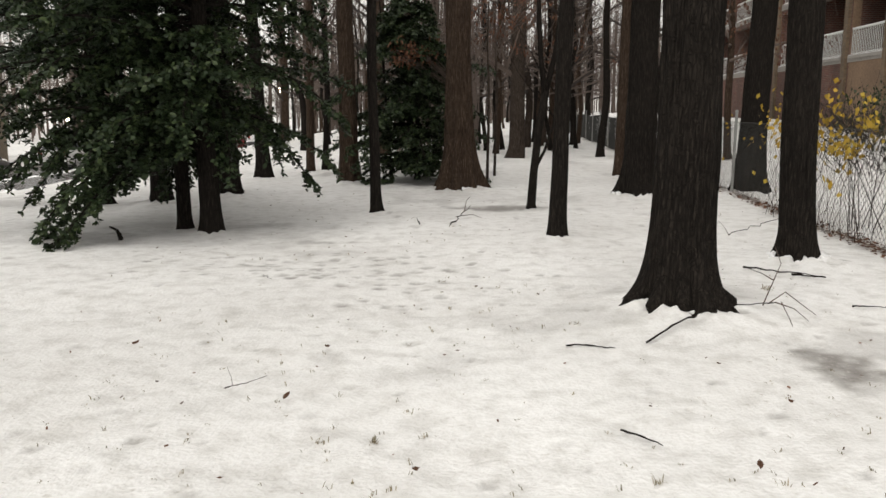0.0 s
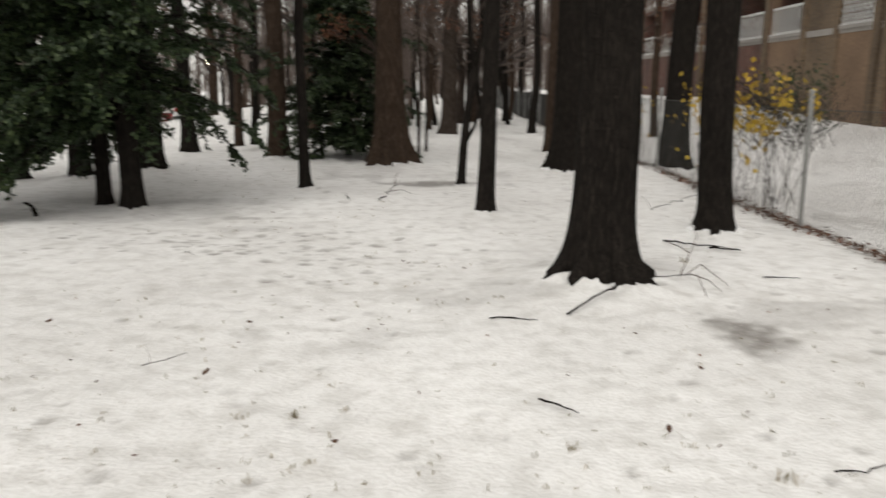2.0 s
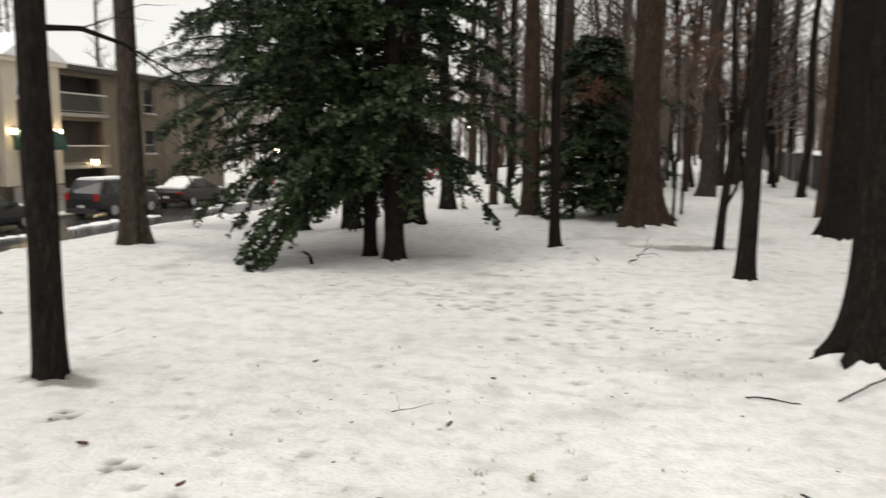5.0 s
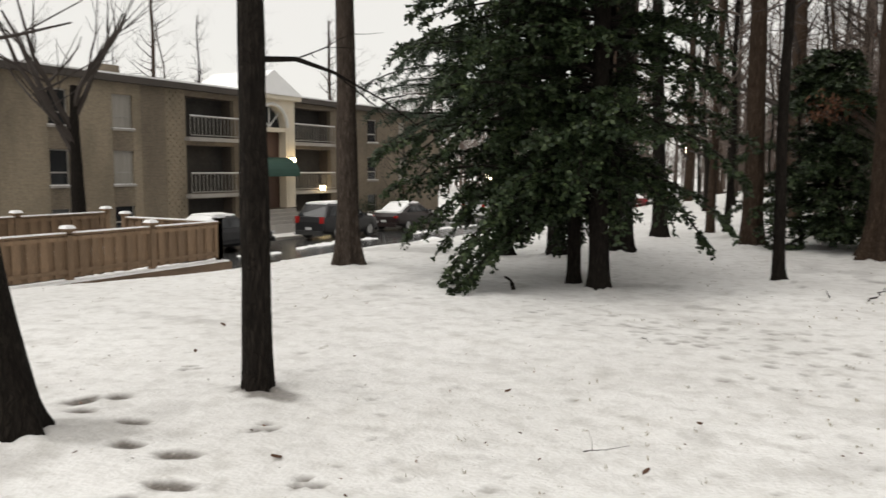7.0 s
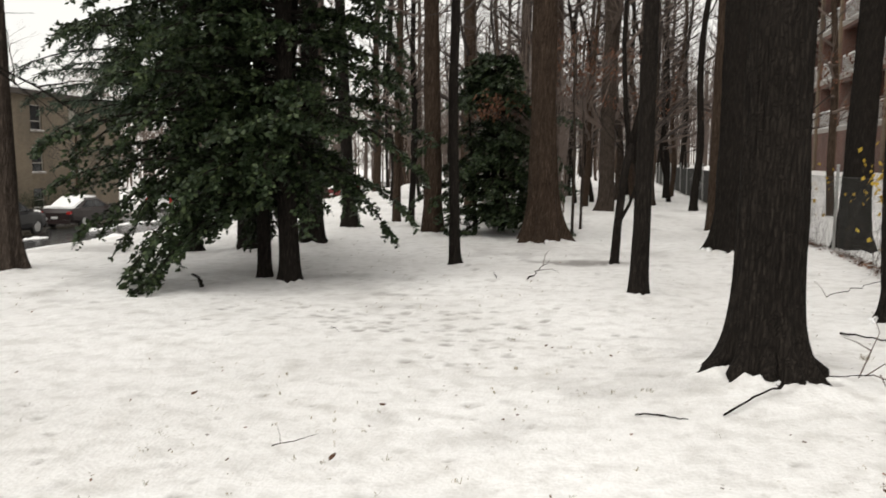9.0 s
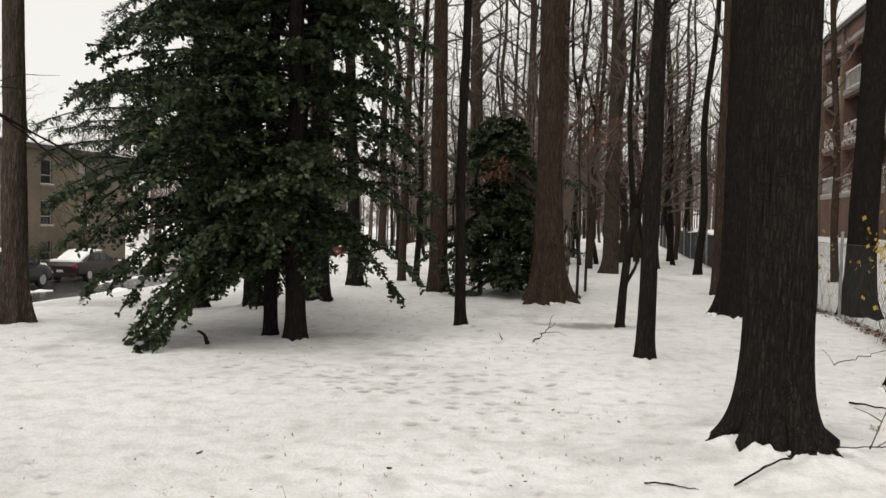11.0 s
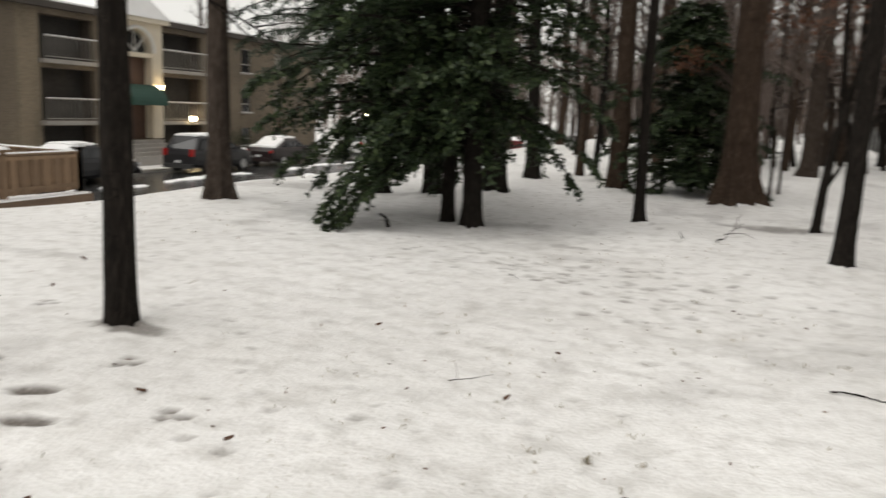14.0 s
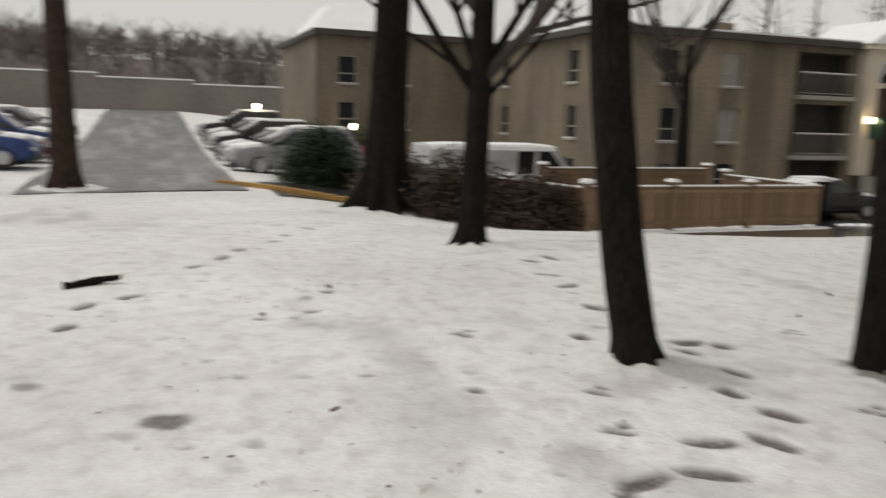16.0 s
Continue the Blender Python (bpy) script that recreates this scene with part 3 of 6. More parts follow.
tree("front", 15, BARK_DARK, "large dark wet trunk with snow between its flared roots", (0.003, 0), 1.3, 9, seed=3, n=120, ridged=0.035, first=6.5, spread=0.19, step=0.05)
front_tree = [o for o in bpy.data.objects if o.get("label", "").startswith("large dark wet trunk")][0]
for a, reach in ((3.3, 2.35), (3.85, 1.9), (-0.35, 2.1), (0.15, 1.8), (4.5, 1.55), (5.3, 1.6)):      # roots that sweep out of the stem
    g = Geo()
    q = [Vector((math.cos(a + w) * 0.246 * d, math.sin(a + w) * 0.246 * d, z)) for d, z, w in ((0.72, 0.62, 0), (0.86, 0.36, 0.01), (1.06, 0.2, 0.03), (0.55 + 0.5 * reach, 0.1, 0.05), (0.8 * reach, 0.06, 0.09), (reach, 0.015, 0.12), (1.25 * reach, -0.06, 0.16))]
    g.tube(q, [0.03, 0.055, 0.068, 0.064, 0.052, 0.04, 0.02], 10)
    g.obj("root", BARK_DARK, front_tree, smooth=True)
tree("right", 13, BARK_DARK, "dark wet trunk beside the chain-link fence", (-0.06, 0.0), 0.7, 6, 0.06, seed=5, n=56, first=5.5, spread=0.16)
tree("slim", 12, BARK_DARK, "slim straight dark tree in the snow", (0.014, 0), 0.55, 5, seed=7, n=36, first=5, spread=0.15)
tree("thin", 11, BARK_DARK, "thin dark tree with snow on its forks", (0.0, 0), 0.9, 5, 0.03, seed=9, n=28, first=3.6, reach=1.8, spread=0.12)
tree("big", 19, BARK_BROWN, "massive brown-barked tree with snowy buttress roots", (-0.006, 0), 1.5, 8, seed=11, n=72, first=8, ridged=0.04, spread=0.5)
tree("tall", 18, BARK_BROWN, "tall brown-barked tree in the grove", (-0.012, 0), 0.9, 6, seed=13, n=44, first=7, spread=0.4)
tree("bank", 17, BARK_DARK, "thick dark tree near the fence line", (-0.004, 0), 0.8, 6, seed=15, n=48, first=6, spread=0.3)
tree("bank2", 13, BARK_BROWN, "slim brown tree near the fence line", (0.005, 0), 0.6, 5, seed=17, first=4.5)
tree("bank3", 13, BARK_DARK, "dark leaning tree near the fence line", (0.035, 0), 0.6, 5, 0.1, seed=19, first=4.5)
tree("leaner", 16, BARK_DARK, "leaning dark brown tree behind the fence", (0.03, 0), 0.8, 6, seed=21, n=44, first=6, spread=0.35)
tree("backA", 12, BARK_DARK, "dark trunk within the evergreen thicket", (0.0, 0), 0.7, 6, seed=23, first=6)
tree("backB", 13, BARK_DARK, "thick dark trunk behind the evergreen", (0.0, 0), 0.9, 6, seed=25, first=6, spread=0.35)
tree("mid", 13, BARK_DARK, "dark trunk leaning behind the evergreen", (-0.04, 0), 0.9, 6, seed=27, first=5, spread=0.3)
tree("street", 16, BARK_GREY, "broad brown trunk beside the street", (-0.01, 0), 0.9, 7, seed=29, n=48, first=7, spread=0.35)
tree("nearL", 11, BARK_DARK, "slim dark tree above a melted hollow", (-0.002, 0), 0.35, 5, seed=31, n=44, first=3.4, reach=2.0, spread=0.14, step=0.08)
tree("nearM", 11, BARK_DARK, "leaning dark tree with trodden snow round it", (-0.063, -0.094), 0.5, 5, 0.05, seed=33, n=48, first=4.2, reach=2.4, spread=0.12, step=0.08, bend=(-0.03, -0.07))
tree("bigL", 18, BARK_DARK, "massive dark tree at the lawn's edge", (0.02, 0.02), 1.7, 8, seed=35, n=64, first=6.5, spread=0.45)
tree("midM", 11, BARK_DARK, "forked dark tree on the snowy lawn", (0.01, 0.02), 0.8, 6, seed=37, n=40, first=1.9, limbs=12, reach=3.6, spread=0.18, thick=0.55, steep=0.9)
tree("farL", 15, BARK_BROWN, "brown trunk at the end of the lane", (0.0, -0.01), 0.8, 6, seed=39, n=40, first=6, spread=0.35)

# the spreading fork of the tree on the lawn
fork = [o for o in bpy.data.objects if o.get("label") == "forked dark tree on the snowy lawn"][0]
rng = random.Random(61)
for d, l, r in (((-0.25, -0.75, 0.9), 4.2, 0.062), ((0.2, 0.55, 1.0), 4.2, 0.058), ((-0.5, -0.3, 1.2), 4.0, 0.05), ((0.3, 0.9, 0.9), 3.2, 0.036), ((0.0, -1.0, 0.6), 2.8, 0.03)):
    g = Geo()
    grow(g, rng, Vector((0.02, 0.03, 1.6 + rng.uniform(0, 0.5))), Vector(d).normalized(), l, r, 2, 7, 0.15, None, 0.3)
    g.obj("limb", BARK_DARK, fork, smooth=True)


def spray(g, rng, p, d, count, size, width, spread=0.16, droop=0.3):
    """A twig's end set with leaves all round."""
    for _ in range(count):
        q = p + Vector((rng.gauss(0, spread), rng.gauss(0, spread), rng.gauss(0, spread * 0.7)))
        a = (d * 0.6 + Vector((rng.uniform(-1, 1), rng.uniform(-1, 1), rng.uniform(-0.8, 0.5) - droop))).normalized()
        g.leaf(q, a, Vector((rng.uniform(-0.6, 0.6), rng.uniform(-0.6, 0.6), 1)), size * rng.uniform(0.7, 1.3), width * rng.uniform(0.7, 1.2))


def evergreen(loc, label, height, radius_at, branches, mat, seed, size=0.08, width=0.045, low=0.7, stems=(), squash=None, extra=(), gap=0.03, twig=0.62, flat=0.35, name="evergreen_tree", thick=1.0):
    """An evergreen: stems, sweeping boughs, and flat fans of single leaves along their side twigs."""
    rng = random.Random(seed)
    t = thing(name, (loc[0], loc[1], gz(*loc)), label, "tree", "evergreens")
    for dx, dy, r, lean in stems:
        trunk = trunk_mesh(r, height, lean, 0.7, 5, 0.03, 26, seed + int(dx * 100), 0.03, 0.15, 0.14)
        trunk.v = [(a + dx, b + dy, c) for a, b, c in trunk.v]
        trunk.obj("trunk", BARK_DARK, t, smooth=True)
    tiers = [Geo(), Geo(), Geo()]
    wood = Geo()
    up = Vector((0, 0, 1))

    def leafy_twig(p, d, length):
        """A drooping twig with leaves on both sides and at its tip."""
        n = max(int(length / gap), 3)
        start, tilt = p, Vector((rng.gauss(0, flat), rng.gauss(0, flat), 1)).normalized()
        for i in range(n):
            f = i / n
            d = (d + Vector((rng.uniform(-0.1, 0.1), rng.uniform(-0.1, 0.1), -0.015 - 0.045 * f))).normalized()
            p = p + d * length / n
            if p.z < 0.05:
                p.z = 0.05 + rng.random() * 0.04
            side = d.cross(tilt).normalized() * (1 if i % 2 else -1)
            tier = tiers[0 if p.z < height * 0.2 else 1 if p.z < height * 0.4 else 2]
            for k in range(2):
                out = (d * rng.uniform(-0.2, 0.8) + side * rng.uniform(0.3, 1.1) * (1 - 2 * k * (rng.random() < 0.5)) + Vector((rng.uniform(-0.5, 0.5), rng.uniform(-0.5, 0.5), rng.uniform(-0.5, 0.4)))).normalized()
                nrm = (tilt + Vector((rng.gauss(0, flat), rng.gauss(0, flat), 0))).normalized()
                tier.leaf(p + up * rng.uniform(-0.025, 0.025), out, nrm, size * rng.uniform(0.7, 1.25), width * rng.uniform(0.75, 1.2))
        wood.tube([start, start.lerp(p, 0.5), p], [0.007, 0.005, 0.002], 3, cap=False)

    def limb(p, d, length, fall, dense=1.0):
        pts = [p]
        for i in range(9):
            d = (d + Vector((rng.uniform(-0.1, 0.1), rng.uniform(-0.1, 0.1), -fall * (0.5 + i / 9)))).normalized()
            p = p + d * length / 9
            if p.z < 0.06:
                p.z = 0.06 + rng.random() * 0.05
            pts.append(p)
        wood.tube(pts, [0.028 * (1 - 0.88 * i / 9) + 0.003 for i in range(10)], 5, cap=False)
        for i in range(2, 10):
            d = (pts[i] - pts[i - 1]).normalized()
            side = d.cross(up).normalized()
            for k in (-1, 1):
                for _ in range(2 if rng.random() < dense - 1 + 0.25 else 1):
                    q = pts[i - 1].lerp(pts[i], rng.random())
                    leafy_twig(q, (d * rng.uniform(0.35, 0.9) + side * k * rng.uniform(0.5, 1) + up * rng.uniform(-0.3, 0.2)).normalized(), twig * rng.uniform(0.5, 1.1) * (1.15 - 0.55 * i / 9))
        leafy_twig(pts[-2], d, twig * 0.8)

    for i in range(branches):
        z = low + (height - low) * ((i + rng.random()) / branches) ** 1.15
        a = rng.uniform(0, 2 * math.pi)
        if squash and rng.random() < 0.4:
            a = rng.uniform(0.62, 1.28) * math.pi
        if squash and math.sin(a) < -0.7 and rng.random() < 0.65:
            continue
        r = radius_at(z / height) * rng.choice((0.55, 0.8, 0.95, 1.0, 1.12))
        if squash:
            r *= squash(a, z / height)
        if r < 0.25:
            continue
        limb(Vector((0, 0, z)), Vector((math.cos(a), math.sin(a), rng.uniform(0.1, 0.5))).normalized(), r, rng.uniform(0.06, 0.17), thick)
    for z, to, dense in extra:
        p = Vector((0, 0, z))
        d = Vector(to) - p
        limb(p, (d.normalized() + Vector((0, 0, 0.3))).normalized(), d.length * 1.05, 0.09, dense)
    tagged(wood.obj("limb", BARK_DARK, t), kind="stuff")
    for g in tiers:
        if g.f:
            tagged(g.obj("crown", mat, t), kind="stuff")
    return t


def cone(h):
    return 2.95 * min(1.0, 0.8 + 1.2 * h) * (1 - max(0, h - 0.32) / 0.8)


def lopsided(a, h):
    """Full to the west and behind, thin on the side that faces the open lawn and to the east."""
    return 1.02 - 0.46 * max(0, math.cos(a)) - 0.64 * max(0, -math.sin(a)) ** 2


evergreen((-3.07, 10.4), "broad dark evergreen with glossy leaves drooping to the snow", 11.0, cone, 285, LEAF_DARK, 4, size=0.078, width=0.052, low=1.05, twig=0.5, flat=0.6, gap=0.027, thick=1.3,
          stems=((0, 0, 0.135, (-0.02, 0)), (-0.45, 0.25, 0.095, (0.0, 0.0)), (-0.2, 0.75, 0.06, (0.02, 0))), squash=lopsided,
          extra=((1.5, (-1.7, -1.05, 0.1), 2), (1.3, (-1.45, -0.85, 0.12), 2), (1.7, (-1.9, -0.8, 0.25), 2), (2.2, (-2.1, -0.5, 0.7), 2), (1.8, (-1.3, -0.6, 0.6), 1.5), (1.4, (-1.95, -0.4, 0.15), 2), (1.6, (-2.3, 0.1, 0.35), 2),
                 (2.0, (0.45, -0.6, 1.0), 1), (1.7, (1.55, 0.1, 0.95), 1), (1.9, (1.3, 0.6, 0.75), 1), (2.4, (1.75, 0.2, 1.6), 1), (2.0, (-0.9, -0.9, 0.85), 1.4), (2.6, (-3.1, -0.2, 1.5), 1.6), (2.8, (-2.8, -0.6, 1.75), 1.6), (3.1, (-3.1, 0.3, 2.0), 1.6)))
evergreen((-5.9, 13.6), "tall grey-green conifer behind the broad evergreen", 12.5, lambda h: 3.2 * (1.05 - h), 170, NEEDLE, 6, size=0.10, width=0.026, low=2.3, stems=((0, 0, 0.15, (0, 0)),), gap=0.02, twig=0.5, flat=0.5, name="conifer")
evergreen((-0.7, 18.2), "dense dark holly thicket between the trunks", 4.0, lambda h: 1.6 * (1.1 - h ** 4), 95, LEAF_DARK, 8, size=0.085, width=0.055, low=0.25, stems=((0.1, 0.1, 0.06, (0, 0)), (-0.5, 0.2, 0.04, (-0.05, 0))), twig=0.5, flat=0.6, name="holly_thicket")

# forked young tree
t = thing("forked_tree", (1.44, 12.82, gz(1.44, 12.82)), "slender dark forked tree with snow in its crotch", "tree", "trees of the grove")
g = Geo()
g.tube([(0, 0, -0.05), (0.0, 0, 0.08), (0.03, 0, 0.6), (0.1, 0, 1.3), (0.2, 0, 1.9)], [0.11, 0.075, 0.066, 0.062, 0.06], 10)
g.obj("trunk", BARK_DARK, t, smooth=True)
for pts, r in (([(0.18, 0, 1.8), (0.1, 0, 2.5), (0.05, 0, 3.4), (0.1, 0, 5.0), (0.0, 0.2, 7.5)], 0.048), ([(0.19, 0, 1.85), (0.34, 0, 2.5), (0.42, 0, 3.2), (0.5, 0.1, 4.4), (0.8, 0.2, 7.0)], 0.05), ([(0.03, 0, 0.62), (0.2, 0, 0.95), (0.33, 0.02, 1.35), (0.4, 0.02, 1.9)], 0.028)):
    g = Geo()
    g.tube(pts, [r * (1 - 0.14 * i) for i in range(len(pts))], 8)
    rng = random.Random(len(pts) * 7 + int(r * 1000))
    for i in range(5):
        p = Vector(pts[-2]).lerp(Vector(pts[-1]), rng.random())
        grow(g, rng, p, Vector((rng.uniform(-1, 1), rng.uniform(-1, 1), 0.6)).normalized(), 1.3, r * 0.4, 1)
    g.obj("limb", BARK_DARK, t, smooth=True)

# overhanging limb of the slim tree by the footprints
near_l = [o for o in bpy.data.objects if o.get("label") == "slim dark tree above a melted hollow"][0]
rng = random.Random(5)
g = Geo()
g.tube([(0, 0.05, 2.32), (0.05, 0.4, 2.36), (0.12, 0.75, 2.3), (0.3, 1.15, 2.12), (0.42, 1.5, 1.93)], [0.024, 0.019, 0.014, 0.009, 0.004], 5)
for p, d, l in (((0.05, 0.4, 2.36), (0.4, 0.7, 0.3), 0.5), ((0.12, 0.75, 2.3), (0.5, 0.6, -0.4), 0.8), ((0.3, 1.15, 2.12), (0.2, 0.8, 0.2), 0.5), ((0.2, 0.9, 2.2), (-0.2, 0.9, -0.2), 0.6)):
    grow(g, rng, Vector(p), Vector(d).normalized(), l, 0.008, 1, 4, 0.0)
g.obj("limb", BARK_DARK, near_l)


def leafed_sapling(loc, label, height, clumps, mat, seed, size=0.09):
    rng = random.Random(seed)
    t = thing("sapling", (loc[0], loc[1], gz(*loc)), label, "sapling", "saplings")
    g = Geo()
    g.tube([(0, 0, -0.05), (0.03, 0, height * 0.4), (-0.02, 0.03, height * 0.7), (0.02, 0, height)], [0.035, 0.028, 0.02, 0.008], 7)
    g.obj("trunk", BARK_GREY, t, smooth=True)
    wood, leaves = Geo(), Geo()
    for c, r, n in clumps:
        c = Vector(c)
        for _ in range(n):
            q = c + Vector((rng.gauss(0, r), rng.gauss(0, r), rng.gauss(0, r * 0.55)))
            wood.tube([(0, 0, min(height, max(0.4, q.z * 0.8))), tuple(c.lerp(q, 0.5)), tuple(q)], [0.008, 0.005, 0.002], 3, cap=False)
            spray(leaves, rng, q, Vector((0, 0, -1)), 9, size, size * 0.5, 0.12)
    tagged(wood.obj("twig", TWIG_RED, t), kind="stuff")
    tagged(leaves.obj("foliage", mat, t), kind="stuff")


leafed_sapling((1.25, 19.2), "young oak still holding russet dead leaves", 5.2, [((0, 0, 3.6), 0.4, 26), ((0.6, 0, 4.0), 0.35, 16), ((-0.3, 0, 4.4), 0.4, 14)], LEAF_BROWN, 1)
leafed_sapling((0.15, 17.4), "small sapling with a russet leafy branch", 3.6, [((-0.75, -0.3, 2.9), 0.2, 20), ((-1.0, -0.3, 2.7), 0.13, 10)], LEAF_BROWN, 2)
leafed_sapling((7.3, 18.2), "thin sapling with few russet leaves behind the fence", 4.6, [((0, 0, 2.8), 0.5, 18), ((-0.4, 0, 3.6), 0.5, 16)], LEAF_BROWN, 3)
leafed_sapling((3.1, 21.5), "thin russet-leaved sapling by the fence line", 4.0, [((0, 0, 3.2), 0.6, 14)], LEAF_BROWN, 4)
leafed_sapling((0.97, 17.4), "bare thin sapling in the snow", 4.4, [((0.3, 0, 3.4), 0.5, 3)], LEAF_BROWN, 5)

# ---- woods behind ----


def wood_tree(seed, height, r, mat, lean, bow):
    rng = random.Random(seed)
    t = thing("bare_tree", (0, 0, 0), "bare winter tree in the woods", "tree", "bare trees of the woods")
    trunk_mesh(r, height, lean, 0.6, 5, bow, 12, seed, 0.02, 0.45, 0.3).obj("trunk", mat, t, smooth=True)
    g = Geo()
    for i in range(24):
        z = 2.0 + (height - 2.4) * (i + rng.random()) / 24
        a = rng.uniform(0, 2 * math.pi)
        p = Vector((lean[0] * z, lean[1] * z, z))
        grow(g, rng, p, Vector((math.cos(a), math.sin(a), 0.5)).normalized(), rng.uniform(1.6, 3.2) * (1.1 - 0.5 * z / height), r * 0.32 * (1.05 - 0.8 * z / height) + 0.016, 2, 4, 0.1, None, 0.55)
    g.obj("crown", TWIG if seed % 2 else TWIG_RED, t)
    return t


KINDS = [wood_tree(41, 17, 0.16, BARK_GREY, (0.03, 0), 0.14), wood_tree(42, 15, 0.11, BARK_BROWN, (-0.06, 0.02), 0.2), wood_tree(43, 19, 0.22, BARK_BROWN, (0, 0.02), 0.06), wood_tree(44, 13, 0.085, BARK_DARK, (0.07, 0), 0.25),
         wood_tree(45, 16, 0.13, BARK_DARK, (-0.03, 0.02), 0.16), wood_tree(46, 18, 0.27, BARK_GREY, (0.005, 0), 0.02)]
SPOTS = [(2.5, 26.9, 5), (1.96, 29.4, 1), (1.7, 38, 4), (-3.55, 21.2, 1), (-3.2, 21.6, 3), (-0.2, 27, 0), (0.9, 33, 2), (3.6, 34, 0), (4.6, 40, 4), (5.6, 33.5, 3), (6.4, 38, 1), (-2.2, 29, 2), (-5.6, 32, 4),
         (-8.2, 29, 2), (-9.5, 35, 0), (-11, 41, 5), (-13.5, 37, 3), (2.9, 44, 0), (8.6, 24, 1), (9.3, 31, 0), (10.5, 40, 4), (9.9, 36, 3)]
rng = random.Random(77)
for i in range(120):
    y = 30 + 85 * rng.random() ** 1.1
    x = rng.uniform(-0.2, 0.15) * y
    if x / y < 0.11 and rng.random() < 0.35:
        continue
    if i % 4 == 0:                       # trees between the fence line and the brick block
        x = rng.uniform(0.14, 0.25) * y
        if x > 10.8 + 0.08 * y:
            continue
    if x < -15.5:
        x = -15.5 + rng.uniform(0, 5)
    SPOTS.append((x, y, rng.choice((0, 1, 1, 3, 3, 4, 4, 2))))
used = [False] * 6
for x, y, k in SPOTS:
    m = pose(x, y, gz(x, y), 0, 0, rng.uniform(0, 360))
    if not used[k]:
        KINDS[k].matrix_basis, used[k] = m, True
    else:
        copy_thing(KINDS[k], m)
# trees beyond the apartment roofs
for i in range(16):
    copy_thing(KINDS[rng.randint(0, 5)], pose(-46 - rng.random() * 16, 22 + i * 3.2, -1.5, 0, 0, rng.uniform(0, 360)))

g = Geo()
rng = random.Random(3)
for i in range(950):
    a = radians(rng.uniform(-32, 30))
    d = rng.uniform(95, 170)
    x, y = math.sin(a) * d, math.cos(a) * d
    h, r = rng.uniform(8, 19), rng.uniform(0.06, 0.2)
    l = rng.uniform(-0.06, 0.06)
    z = gz(x, y)
    g.tube([(x, y, z - 0.3), (x + l * h * 0.5, y, z + h * 0.5), (x + l * h, y, z + h)], [r, r * 0.7, 0.02], 4, cap=False)
    for _ in range(13):
        q = rng.uniform(0.1, 0.95)
        b = rng.uniform(0, 6.28)
        p = Vector((x + l * h * q, y, z + h * q))
        s = rng.uniform(1.2, 3.0)
        e = p + Vector((math.cos(b) * s, math.sin(b) * s, s * 0.7))
        g.tube([tuple(p), tuple(p.lerp(e, 0.5) + Vector((0, 0, 0.2))), tuple(e)], [0.045, 0.03, 0.012], 3, cap=False)
        for _ in range(2):
            f = e + Vector((rng.uniform(-1.2, 1.2), rng.uniform(-1, 1), rng.uniform(-0.2, 1.2)))
            g.tube([tuple(p.lerp(e, 0.6)), tuple(f)], [0.025, 0.012], 3, cap=False)
tagged(g.obj("distant_woods", TWIG_RED), "grey-brown bare woods far beyond the grove", "woods", kind="stuff")
# thin saplings and brush between the trunks
g = Geo()
for i in range(560):
    y = 21 + 48 * rng.random()
    x = rng.uniform(-0.12, 0.13) * y
    if abs(x - FENCE_X - FENCE_K * y + 1.5) < 0.8 or -15.5 > x or 0.045 < x / y or x / y < -0.06:
        continue
    z, h = gz(x, y), rng.uniform(2.5, 8.0)
    lx, ly = rng.uniform(-0.12, 0.12), rng.uniform(-0.1, 0.1)
    top = Vector((x + lx * h, y + ly * h, z + h))
    g.tube([(x, y, z - 0.1), (x + lx * h * 0.4 + rng.uniform(-0.1, 0.1), y + ly * h * 0.5, z + h * 0.5), tuple(top)], [0.020 + h * 0.002, 0.012 + h * 0.001, 0.003], 3, cap=False)
    for _ in range(16):
        q = rng.uniform(0.25, 1)
        p = Vector((x, y, z)).lerp(top, q)
        e = p + Vector((rng.uniform(-1, 1), rng.uniform(-1, 1), rng.uniform(-0.1, 0.9))) * rng.uniform(0.4, 1.3)
        g.tube([tuple(p), tuple(e)], [0.008, 0.003], 3, cap=False)
        for _ in range(2):
            f = p.lerp(e, rng.uniform(0.4, 0.9))
            g.tube([tuple(f), tuple(f + Vector((rng.uniform(-0.5, 0.5), rng.uniform(-0.5, 0.5), rng.uniform(0, 0.5))))], [0.005, 0.002], 3, cap=False)
tagged(g.obj("undergrowth", TWIG_RED), "bare brown saplings and brush between the trunks", "undergrowth", kind="stuff")
